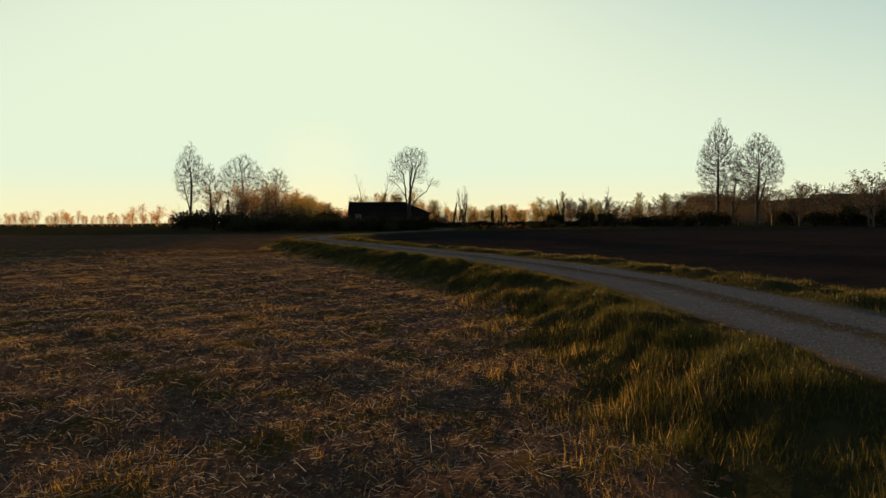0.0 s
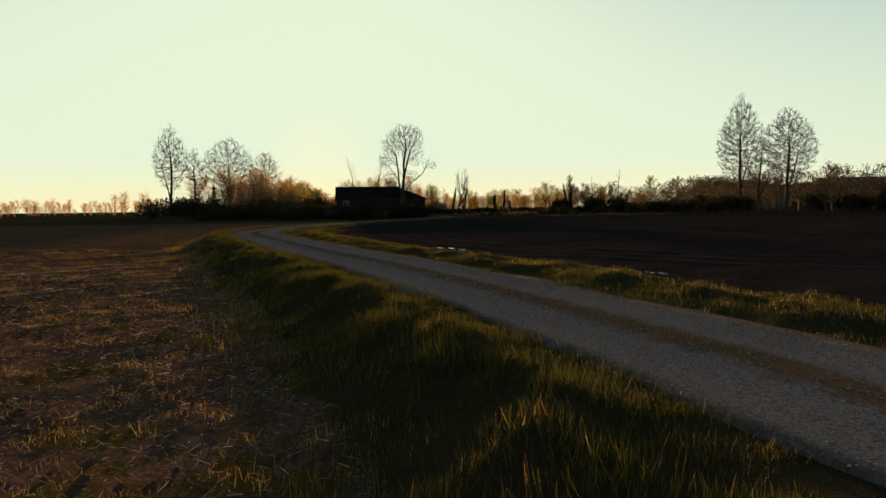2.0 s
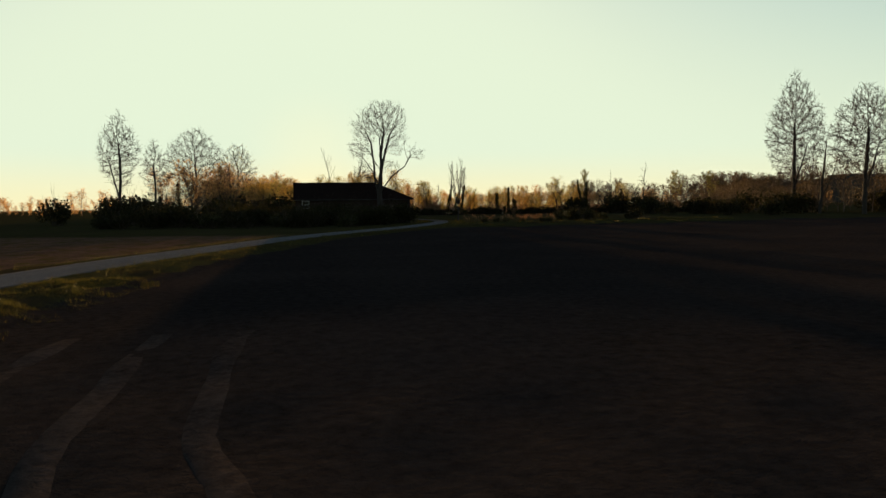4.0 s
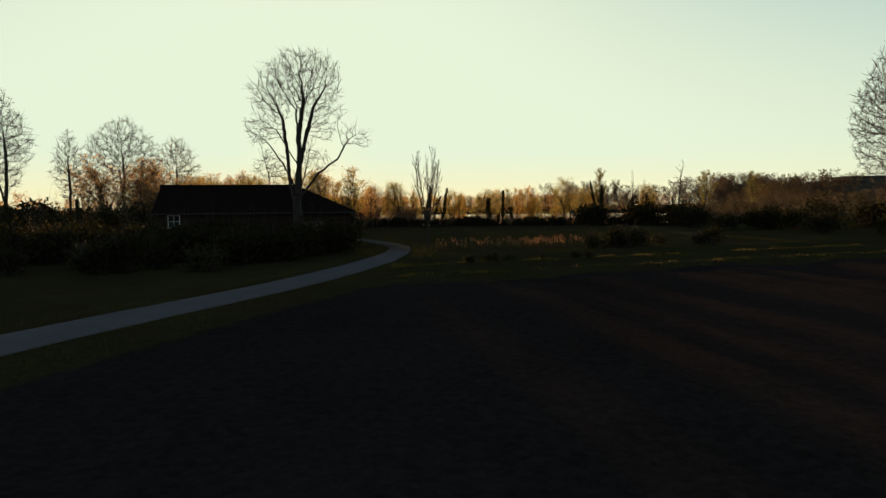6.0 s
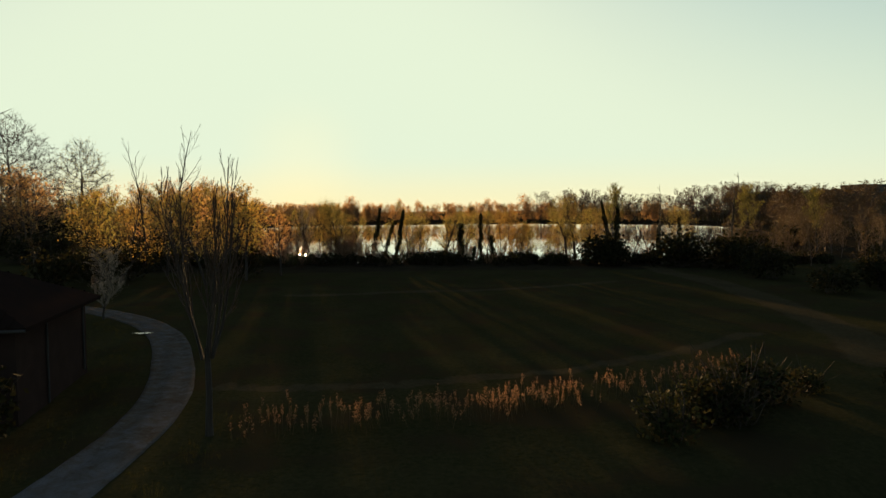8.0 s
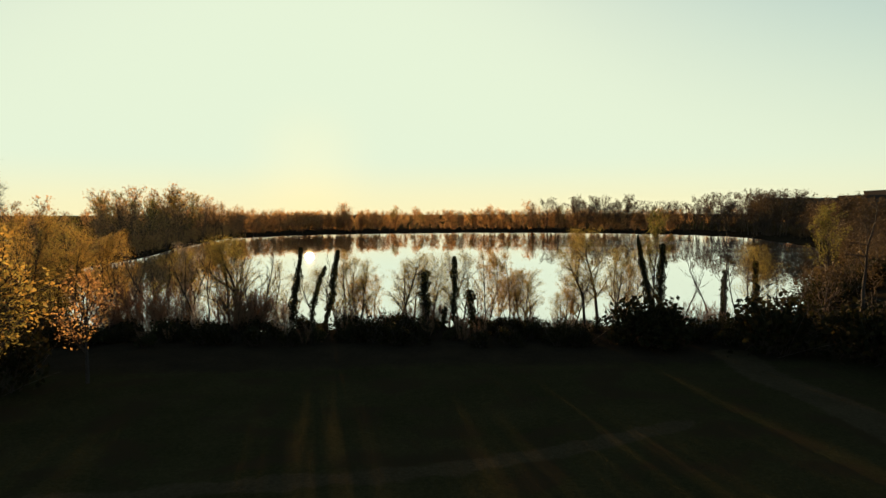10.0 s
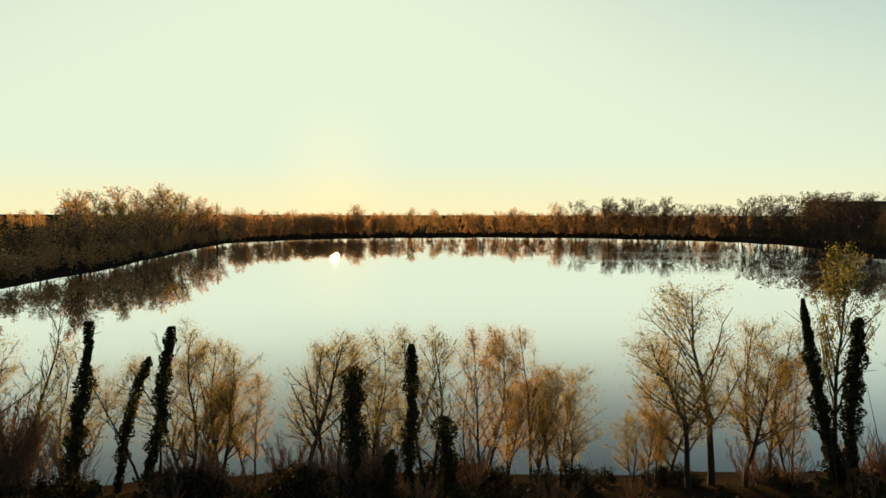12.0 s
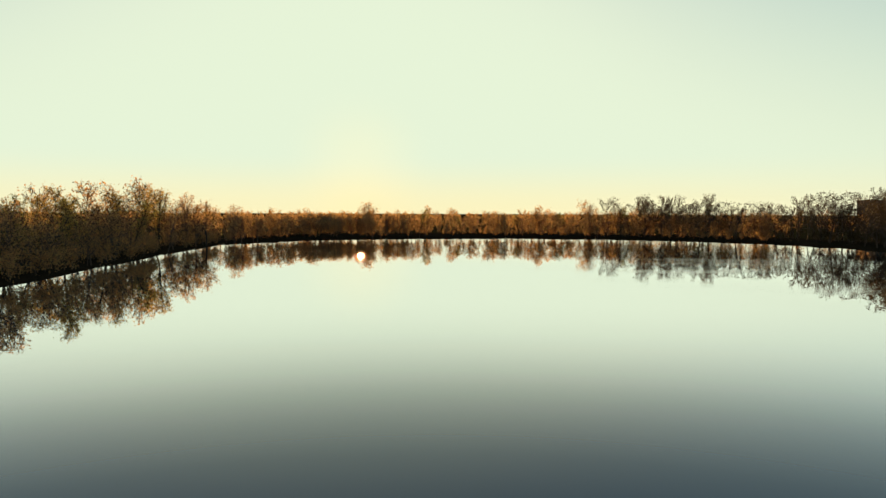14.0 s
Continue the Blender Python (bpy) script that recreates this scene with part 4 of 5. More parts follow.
column(61, 1.65, 249.4, 8.8, 0.44, "slim trunk wrapped in dark ivy", (0.11, 0))
column(62, 3.4, 250.6, 6.7, 0.36, "leaning trunk wrapped in dark ivy", (0.27, 0))
column(63, 4.9, 250.2, 8.4, 0.44, "trunk wrapped in dark ivy with ragged outline", (0.11, 0))
column(64, 15.9, 250.9, 6.2, 0.62, "thick blunt stump wholly covered by dark ivy", (0.02, 0), 0.1)
column(65, 19.1, 249.0, 7.8, 0.36, "tall narrow trunk wrapped in dark ivy")
column(66, 18.0, 249.5, 2.4, 0.4, "short ivy-covered tree stump on the bank")
column(67, 20.9, 249.5, 4.2, 0.5, "short ivy-covered stump with bushy head", (-0.05, 0), 0.0)
column(68, 40.9, 251.6, 9.9, 0.55, "leaning trunk thick with ivy and a pointed top", (-0.24, 0), 0.8)
column(69, 41.4, 251.2, 9.0, 0.55, "ivy climbing high round a straight trunk", (0.0, 0), 0.4)
column(70, 48.6, 251.6, 6.0, 0.45, "short dark ivy column among thin trees")
column(71, 51.8, 251.0, 7.0, 0.4, "dark ivy column among thin bare trees")
column(72, -97.5, 303.0, 12.0, 1.0, "dark ivy-grown tree stump at the field edge", (-0.05, 0), 0.5)
column(73, -103.5, 300.0, 7.5, 0.9, "low dark ivy-grown stump at the field edge", (0, 0), 0.6)

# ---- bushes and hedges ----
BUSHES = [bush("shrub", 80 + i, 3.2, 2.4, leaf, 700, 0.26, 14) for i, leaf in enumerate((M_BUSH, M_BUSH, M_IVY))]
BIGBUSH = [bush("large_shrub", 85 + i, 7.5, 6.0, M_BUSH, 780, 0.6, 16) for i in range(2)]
rng = random.Random(5)


def thicket(kinds, n, spot, low, high, label, group):
    for _ in range(n):
        k = rng.choice(kinds)
        x, y = spot()
        s = rng.uniform(low, high)
        ob = place(k, x, y, rng.uniform(0, 360), s * rng.uniform(0.9, 1.25), s, 0.05, first=k.name not in USED)
        USED.add(k.name)
        tagged(ob, label, "shrub", group)


def span(x0, x1, y0, y1, slope=0.0):
    def spot():
        x = rng.uniform(x0, x1)
        return x, rng.uniform(y0, y1) + slope * (x - x0)
    return spot


BRUSH = [tree("twiggy_shrub", 90 + i, 5, 0.05, twig=M_RUSSET, clear=0.1, kids=2, angle=22, up=0.5, wander=0.14, ratio=0.42, stems=7, fork=0.5, steps=(7, 4, 3), levels=2, thin=0.011) for i in range(2)]
thicket(BRUSH, 26, span(-20, 1.5, 246, 252.5), 0.7, 1.15, "russet twiggy shrub with many thin upright stems", "brush on the lake bank")
thicket(BRUSH, 34, span(-12, 56, 240.5, 250), 0.28, 0.5, "low russet twiggy shrub in the hedge above the lake", "hedge above the lake")
thicket(BRUSH, 8, span(34, 52, 249.5, 253), 0.4, 0.7, "russet twiggy shrub with many thin upright stems", "brush on the lake bank")
thicket(BRUSH, 9, span(7, 27, 249.5, 253), 0.4, 0.7, "russet twiggy shrub with many thin upright stems", "brush on the lake bank")
thicket(BUSHES, 150, span(-36, 72, 239, 248), 0.58, 1.0, "dark low shrub in the hedge above the lake bank", "hedge above the lake")
thicket(BUSHES, 50, span(-36, 66, 247.5, 253), 0.4, 0.75, "dark shrub overhanging the lake bank", "hedge above the lake")
thicket(BUSHES, 46, span(-34, 60, 249.5, 254.5), 0.34, 0.62, "dark bramble mound on the lake bank", "hedge above the lake")
thicket(BIGBUSH, 14, span(66, 100, 262, 270, 1.1), 0.6, 1.0, "dark shrub on the lake's bending shore", "shrubs on the bending shore")
thicket(BIGBUSH, 3, span(35, 39, 237, 241), 0.8, 0.95, "large rounded dark shrub by the meadow", "large shrubs")
thicket(BIGBUSH, 4, span(45, 54, 230, 238), 0.85, 1.05, "large rounded dark shrub by the meadow", "large shrubs")
thicket(BIGBUSH, 12, span(50, 66, 176, 240), 0.5, 0.85, "dark shrub along the meadow's edge", "shrubs beside the meadow")
thicket(BIGBUSH, 14, span(58, 125, 205, 225), 0.7, 1.05, "dark shrub in the field hedge under the poplars", "field hedge")
thicket(BIGBUSH, 8, span(70, 130, 180, 205), 0.8, 1.2, "dark shrub in the field hedge under the poplars", "field hedge")
thicket(BUSHES, 8, span(20, 34, 162, 167, 0.35), 0.6, 1.0, "low dark bramble by the ditch", "brambles by the ditch")
thicket(BIGBUSH, 34, span(-48, -7, 146, 160), 0.42, 0.66, "dark shrub growing before the barn", "shrubs before the barn")
thicket(BIGBUSH, 14, span(-25, -6.5, 148, 160.5), 0.45, 0.65, "dark shrub growing before the barn", "shrubs before the barn")
for x_, y_ in ((-4.4, 161.4), (-8.2, 160.6), (-5.8, 159.6), (-11.0, 160.8), (-13.6, 160.4), (-16.2, 160.7), (-18.4, 160.3)):
    thicket(BIGBUSH, 1, span(x_, x_ + 0.1, y_, y_ + 0.1), 0.55, 0.66, "dark shrub growing against the barn", "shrubs before the barn")
thicket(BUSHES, 9, span(7, 17, 143, 144.2, 0.42), 0.22, 0.36, "small shrub clump on the ditch bank", "clumps on the ditch bank")
thicket(BUSHES, 12, span(-46, -7, 141, 147), 0.7, 1.2, "dark scrub in front of the barn", "shrubs before the barn")
thicket(BIGBUSH, 12, span(-80, -30, 165, 215), 0.7, 1.1, "dark shrub in the thicket beside the barn", "thicket beside the barn")
thicket(BIGBUSH, 16, span(-115, -40, 235, 300), 0.9, 1.5, "large shrub in the thicket at the field's end", "thicket at the field's end")
thicket(BIGBUSH, 10, span(-38, -12, 205, 245), 0.6, 1.0, "dark shrub behind the barn", "thicket behind the barn")

# ---- woods far off ----
FAR_KINDS, BANK_KINDS = [], []
for i in range(6):
    segs, tips = grow(100 + i, 10, 0.14, clear=0.08, kids=2, angle=40, up=0.3, ratio=0.48, levels=2, steps=(6, 3, 1))
    segs[:, 6:8] = np.maximum(segs[:, 6:8], 0.025)
    BANK_KINDS.append((tubes(segs, 3), leaves_on(200 + i, tips, 4, 0.32, 0.25, 0.2, 0.6)))
    segs, tips = grow(120 + i, 10, 0.16, clear=0.05, kids=2, angle=42, up=0.3, ratio=0.48, levels=1, steps=(6, 3))
    segs[:, 6:8] = np.maximum(segs[:, 6:8], 0.05)
    FAR_KINDS.append((tubes(segs, 3), leaves_on(220 + i, tips, 6, 0.55, 0.5, 0.2, 0.6)))


def far_wood(name, spots, label, leaf=M_FARLEAF, kinds=FAR_KINDS):
    """Woods far off as one mesh: many low-detail trees, each of its own height and turn."""
    r = random.Random(len(spots))
    stem_v, stem_f, leaf_v, leaf_f, ns, nl = [], [], [], [], 0, 0
    gz_ = land(np.array([s[0] for s in spots]), np.array([s[1] for s in spots]))[0]
    for (x, y, h), z in zip(spots, gz_):
        (sv, sf), (lv, lf) = kinds[r.randrange(6)]
        a, k, w = r.uniform(0, 6.28), h / 10, h / 10 * r.uniform(0.9, 1.35)
        rot = np.array([[math.cos(a) * w, -math.sin(a) * w, 0], [math.sin(a) * w, math.cos(a) * w, 0], [0, 0, k]])
        o = np.array([x, y, z])
        stem_v.append(sv @ rot.T + o)
        stem_f.append(sf + ns)
        leaf_v.append(lv @ rot.T + o)
        leaf_f.append(lf + nl)
        ns, nl = ns + len(sv), nl + len(lv)
    root = new(name)
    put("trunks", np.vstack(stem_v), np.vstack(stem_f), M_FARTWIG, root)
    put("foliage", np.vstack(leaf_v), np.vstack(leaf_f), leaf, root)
    return tagged(root, label, "woods", kind="stuff")


def along(line, n, depth, low, high, seed, lift=None):
    """Places along a shore line, set back from the water by up to depth metres."""
    r = random.Random(seed)
    pts = smooth_line(np.array(line, float), 2.0)
    d = np.gradient(pts, axis=0)
    d /= np.linalg.norm(d, axis=1)[:, None]
    out = []
    for _ in range(n):
        i = r.randrange(len(pts))
        s = 1.5 + depth * r.random() ** 1.4
        h = r.uniform(low, high) * (1 + (lift(i / len(pts)) if lift else 0))
        out.append((pts[i][0] - d[i][1] * s, pts[i][1] + d[i][0] * s, h))
    return out


far_wood("left_bank_wood", along([(-100, 610), (-106, 570), (-104, 540), (-93, 470), (-84, 410), (-92, 360), (-84, 310), (-60, 275)][::-1], 105, 26, 10, 18, 1)
         + [(-119, 520, 27), (-131, 505, 25), (-124, 530, 24), (-139, 520, 26), (-145, 500, 24), (-158, 520, 22), (-112, 545, 22), (-108, 540, 20)], "russet wood along the lake's bank in evening light", M_FARLEAF, BANK_KINDS)
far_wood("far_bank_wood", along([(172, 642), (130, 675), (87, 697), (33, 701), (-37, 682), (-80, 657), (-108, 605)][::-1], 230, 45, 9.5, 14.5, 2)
         + [(-71 + 20 * random.Random(i + 7).gauss(0, 1), random.Random(i + 907).uniform(674, 706), random.Random(i + 507).uniform(9.5, 13.5)) for i in range(60)] + [(-61.6, 712, 20), (-21.6, 716, 17.5), (19, 722, 15), (54, 724, 18), (86, 722, 21)], "brown wood on the far shore of the lake, paled for haze")
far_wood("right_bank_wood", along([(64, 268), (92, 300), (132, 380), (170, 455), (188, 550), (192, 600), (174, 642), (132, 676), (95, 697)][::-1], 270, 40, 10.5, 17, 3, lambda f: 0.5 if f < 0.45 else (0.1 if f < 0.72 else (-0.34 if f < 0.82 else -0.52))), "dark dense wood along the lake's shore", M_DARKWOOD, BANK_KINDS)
far_wood("field_edge_wood", [(random.Random(i).uniform(-330, -115), random.Random(i + 900).uniform(320, 420), random.Random(i + 500).uniform(2.5, 8)) for i in range(90)] + [(-149, 330, 11), (-143, 333, 10), (-156, 334, 9.5), (-136, 336, 8)], "low distant scrub and trees beyond the fields")
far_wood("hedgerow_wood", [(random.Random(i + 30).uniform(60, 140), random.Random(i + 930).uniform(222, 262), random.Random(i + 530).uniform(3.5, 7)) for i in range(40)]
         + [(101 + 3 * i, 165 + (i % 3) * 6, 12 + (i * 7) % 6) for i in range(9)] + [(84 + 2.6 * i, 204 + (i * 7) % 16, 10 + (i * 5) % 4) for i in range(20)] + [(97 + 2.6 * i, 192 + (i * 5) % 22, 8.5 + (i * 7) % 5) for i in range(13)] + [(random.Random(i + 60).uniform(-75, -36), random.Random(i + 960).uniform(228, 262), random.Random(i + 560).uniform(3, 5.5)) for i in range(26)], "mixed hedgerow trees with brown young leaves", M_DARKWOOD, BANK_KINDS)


far_wood("distant_wood", [(-640 + 8.2 * i + random.Random(i + 70).uniform(-6, 6), 720 + random.Random(i + 970).uniform(0, 160), random.Random(i + 570).uniform(11, 17)) for i in range(150)], "belt of trees far beyond the lake, paled for haze")


SCRUB_KINDS = []
for i in range(6):
    segs, tips = grow(140 + i, 10, 0.12, clear=0.02, kids=2, angle=48, up=0.25, ratio=0.55, levels=1, steps=(5, 2))
    segs[:, 6:8] = np.maximum(segs[:, 6:8], 0.06)
    SCRUB_KINDS.append((tubes(segs, 3), leaves_on(240 + i, tips, 7, 0.9, 0.9, 0.2, 0.6)))
far_wood("bank_scrub", along([(-108, 600), (-104, 540), (-92, 470), (-80, 400), (-76, 352), (-62, 305), (-40, 270)][::-1], 150, 9, 3.5, 6.5, 8), "russet scrub hanging over the lake's edge", M_FARLEAF, SCRUB_KINDS)
far_wood("far_bank_scrub", along([(172, 642), (130, 675), (87, 697), (33, 701), (-37, 682), (-80, 657), (-108, 605)][::-1], 130, 6, 3, 5.5, 9), "brown scrub along the far waterline, paled for haze", M_FARLEAF, SCRUB_KINDS)
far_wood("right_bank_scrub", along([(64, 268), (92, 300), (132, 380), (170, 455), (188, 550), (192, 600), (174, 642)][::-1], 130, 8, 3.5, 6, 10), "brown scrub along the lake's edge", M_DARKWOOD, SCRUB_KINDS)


def bank_tree(kind, x, y, top, label, width=1.0):
    """A taller tree on the lake's other banks."""
    s = (top - land_z(x, y)) / 10
    ob = place(kind, x, y, (x * 37 + y * 11) % 360, s * width, s, first=kind.name not in USED)
    USED.add(kind.name)
    tagged(ob, label, "tree", "trees on the other banks")


L_BANK = "tall russet tree mirrored in the lake"
for i, (x, y, top) in enumerate(((-88, 404, 15), (-96, 425, 17), (-101, 446, 18), (-92, 452, 16), (-110, 470, 20), (-100, 482, 17), (-119, 505, 24), (-112, 520, 25), (-126, 532, 23), (-106, 556, 19), (-137, 490, 22), (-118, 455, 19))):
    bank_tree(FAR_TREES[i % 3], x, y, top, L_BANK, 1.25)
for i, (x, y, top) in enumerate(((-61.6, 700, 18.5), (-21.6, 698, 16), (-45, 694, 11), (2, 704, 12), (19, 708, 14.5), (40, 706, 13), (54, 712, 17), (70, 708, 14), (86, 710, 20), (110, 700, 17))):
    bank_tree(FAR_TREES[(0, 2)[i % 2]], x, y, top, "hazy tree standing out on the far shore", 1.3)

for i, (x, y, top) in enumerate(((-14, 216, 11.4), (-18.5, 221, 11.0), (-10.5, 219, 9.8), (-24, 215, 9.6), (-8, 226, 8.4), (-28, 224, 10.4))):
    bank_tree(FAR_TREES[(1, 0, 2)[i % 3]], x, y, top, "dense golden-leaved tree behind the barn", 1.25)
for i, (x, y, top) in enumerate(((-64, 291, 13.6), (-58, 294, 12.2), (-70, 288, 12.6), (-52, 283, 10.5), (-75, 296, 11.5), (-46, 262, 9.5))):
    bank_tree(FAR_TREES[(1, 2, 1)[i % 3]], x, y, top, "round golden-leaved tree glowing before the sun", 1.5)


# ---- the barn ----
def barn():
    root = new("barn")
    root.matrix_basis = pose(-12.8, 165, 0, 0, 0, 12) @ pose(14, -165, 0)
    x0, x1, y0, y1, eave, ridge, ym = -23.8, -5.4, 163.0, 172.0, 4.2, 6.65, 167.5
    t = 0.4
    part("front_wall", box_bm(x0, x1, y0, y0 + t, -0.2, eave), M_PLASTER, root)
    part("back_wall", box_bm(x0, x1, y1 - t, y1, -0.2, eave), M_PLASTER, root)
    part("end_wall", box_bm(x1 - t, x1, y0 + t, y1 - t, -0.2, eave), M_PLASTER, root)
    bm = bmesh.new()
    prof = [(y0 + t, -0.2), (y1 - t, -0.2), (y1 - t, eave), (ym, ridge - 0.2), (y0 + t, eave)]
    a = [bm.verts.new((x0, y, z)) for y, z in prof]
    b = [bm.verts.new((x0 + t, y, z)) for y, z in prof]
    bm.faces.new(a[::-1])
    bm.faces.new(b)
    for i in range(5):
        bm.faces.new((a[i], a[(i + 1) % 5], b[(i + 1) % 5], b[i]))
    part("gable_wall", bm, M_PLASTER, root)
    # roof slopes as thick slabs with rolls of tile; hipped at one end
    hip, over = -10.4, 0.6

    def slab(name, corners, thick=0.16):
        bm = bmesh.new()
        up_ = [bm.verts.new(c) for c in corners]
        dn = [bm.verts.new((c[0], c[1], c[2] - thick)) for c in corners]
        n = len(corners)
        bm.faces.new(up_)
        bm.faces.new(dn[::-1])
        for i in range(n):
            bm.faces.new((up_[i], dn[i], dn[(i + 1) % n], up_[(i + 1) % n]))
        bmesh.ops.recalc_face_normals(bm, faces=bm.faces[:])
        return part(name, bm, M_ROOF, root)

    drop = over * (ridge - eave) / (ym - y0)
    ze = eave - drop + 0.1
    xe = x1 + over
    front = slab("front_roof", [(x0 - 0.3, y0 - over, ze), (xe, y0 - over, ze), (hip, ym, ridge), (x0 - 0.3, ym, ridge)])
    back = slab("back_roof", [(xe, y1 + over, ze), (x0 - 0.3, y1 + over, ze), (x0 - 0.3, ym, ridge), (hip, ym, ridge)])
    slab("hip_roof", [(xe, y0 - over, ze), (xe, y1 + over, ze), (hip, ym, ridge)])
    n = 44
    for sign, own in ((-1, front), (1, back)):
        for i in range(n):
            x = x0 - 0.2 + i * (xe - x0) / n
            f = 0.0 if x < hip else (x - hip) / (xe - hip)
            ya, za = ym + sign * f * (ym - y0 + over), ridge + (ze - ridge) * f
            put("tile_roll", *tubes(np.array([(x, ya, za, x, ym + sign * (ym - y0 + over), ze, 0.07, 0.07, 0)]), 5), M_ROOF, own)
    put("ridge_cap", *tubes(np.array([(x0 - 0.35, ym, ridge + 0.03, hip, ym, ridge + 0.03, 0.14, 0.14, 0)]), 8), M_ROOF, root)
    for z, yy in ((ze - 0.12, y0 - over - 0.06),):
        put("gutter", *tubes(np.array([(x0 - 0.3, yy, z, xe, yy, z, 0.07, 0.07, 0)]), 6), M_CONCRETE, root)

    def window(x, z, w, h):
        win = part("window", box_bm(x - w / 2, x + w / 2, y0 - 0.012, y0 + 0.03, z, z + h), M_GLASS, root, "small dark-paned window")
        for name, bx in (("frame_side", (x - w / 2 - 0.07, x - w / 2 + 0.02, z, z + h)), ("frame_side", (x + w / 2 - 0.02, x + w / 2 + 0.07, z, z + h)),
                         ("frame_top", (x - w / 2 - 0.07, x + w / 2 + 0.07, z + h, z + h + 0.08)), ("sill", (x - w / 2 - 0.12, x + w / 2 + 0.12, z - 0.1, z)),
                         ("mullion", (x - 0.03, x + 0.03, z, z + h)), ("bar", (x - w / 2, x + w / 2, z + h * 0.5 - 0.025, z + h * 0.5 + 0.025))):
            part(name, box_bm(bx[0], bx[1], y0 - (0.12 if name == "sill" else 0.06), y0 + 0.01, bx[2], bx[3]), M_WHITE, win)

    window(-22.2, 2.6, 1.0, 1.1)
    d = part("barn_door", box_bm(-10.4, -7.8, y0 - 0.05, y0 + 0.02, 0.0, 3.0), M_WOOD, root, "wide dark wooden door")
    for i in range(7):
        part("board", box_bm(-10.38 + i * 0.37, -10.05 + i * 0.37, y0 - 0.075, y0 - 0.052, 0.02, 2.98), M_WOOD, d)
    for yy, zb in ((166.2, 0.1), (171.3, 0.4)):
        put("downpipe", *tubes(np.array([(x1 + 0.07, yy, zb, x1 + 0.07, yy, eave - 0.5, 0.05, 0.05, 0)]), 8), M_CONCRETE, root, "pale downpipe on the end wall", smooth=True)
    return tagged(root, "old red-walled barn with a hipped clay-tile roof", "barn")


barn()


# ---- the long flat-roofed building beyond the wood ----
def far_building():
    root = new("office_building")
    blocks = ((365, 452, 896, 930, 25.6), (452, 500, 896, 935, 28.5), (484, 560, 900, 940, 34.0))
    for x0, x1, y0, y1, h in blocks:
        b = part("block", box_bm(x0, x1, y0, y1, -0.5, h), M_CONCRETE, root)
        part("parapet", box_bm(x0 - 0.6, x1 + 0.6, y0 - 0.6, y1, h, h + 1.1), M_CONCRETE, b)
        for k in range(int(h / 3.6)):
            z = 1.2 + k * 3.6
            n = int((x1 - x0) / 6)
            for i in range(n):
                x = x0 + (i + 0.5) * (x1 - x0) / n
                if z > 11:
                    part("window", box_bm(x - 2.2, x + 2.2, y0 - 0.08, y0 + 0.1, z, z + 1.7), M_GLASS, b)
    return tagged(root, "long grey flat-roofed building far beyond the wood", "building")


far_building()

# ---- reeds along the ditch ----
rg = np.random.default_rng(9)
n = 340
rx = np.concatenate([rg.uniform(4.8, 18, n - 150), rg.uniform(14, 27, 150)])
ry = 163.6 + 0.1 * (rx - 4) + 0.012 * (rx - 4) ** 2 + rg.normal(scale=0.7, size=n)
rz = land(rx, ry)[0]
h = rg.uniform(0.4, 1.0, n) * (0.8 + 0.35 * np.sin(rx * 1.7) ** 2)
bend = rg.normal(scale=0.12, size=(n, 2))
top = np.column_stack([rx + bend[:, 0], ry + bend[:, 1], rz + h])
reeds = new("reeds")
put("stalks", *tubes(np.column_stack([rx, ry, rz - 0.1, top, np.full(n, 0.010), np.full(n, 0.006), np.zeros(n)]), 3), M_REEDSTEM, reeds)
at = np.repeat(top, 20, 0) + rg.normal(scale=1, size=(n * 20, 3)) * np.array([0.03, 0.03, 0.10])
put("plumes", *cards(rg, at, 0.07, 0.35, 0.0), M_REED, reeds)
tagged(reeds, "row of dry reeds with pale feathery plumes", "reeds", kind="stuff")

# ---- puddles in the wheel ruts ----
def puddle(seed, start, end, width, pools, lift=0.03):
    """A broken string of shallow pools along a rut, with ragged rims."""
    rng = random.Random(seed)
    bm = bmesh.new()
    a, b = Vector(start), Vector(end)
    way = (b - a).normalized()
    across = Vector((-way.y, way.x))
    step = (b - a).length / pools
    z = max(land_z(*(a + (b - a) * f)) for f in (0.0, 0.25, 0.5, 0.75, 1.0)) + lift
    for k in range(pools):
        c = a + (b - a) * ((k + 0.5) / pools) + across * rng.uniform(-1.1, 1.1) * width
        ln, wd = step * rng.uniform(0.25, 0.7), width * rng.uniform(0.2, 0.6)
        ph = rng.uniform(0, 6.28)
        rim = []
        for i in range(22):
            t = i * 2 * math.pi / 22
            r = 1 + 0.2 * math.sin(3 * t + ph) + 0.14 * math.sin(7 * t + 2 * ph) + rng.uniform(-0.08, 0.08)
            q = c + way * ln * r * math.cos(t) + across * wd * r * math.sin(t)
            rim.append(bm.verts.new((q.x, q.y, z + 0.0015 * (k % 4))))
        bm.faces.new(rim)
    me = bpy.data.meshes.new("puddle")
    bm.to_mesh(me)
    bm.free()
    me.materials.append(M_WET)
    tagged(new("puddle", me), "shallow puddle shining in a wheel rut", "puddle", kind="structure")


puddle(1, (1.7, 47.6), (2.65, 45.8), 0.17, 9)
puddle(2, (1.3, 48.5), (1.65, 47.8), 0.06, 2)
puddle(3, (5.9, 35.9), (7.05, 34.45), 0.05, 13)
puddle(5, (-7.7, 183.2), (-6.7, 183.2), 0.45, 1, 0.12)


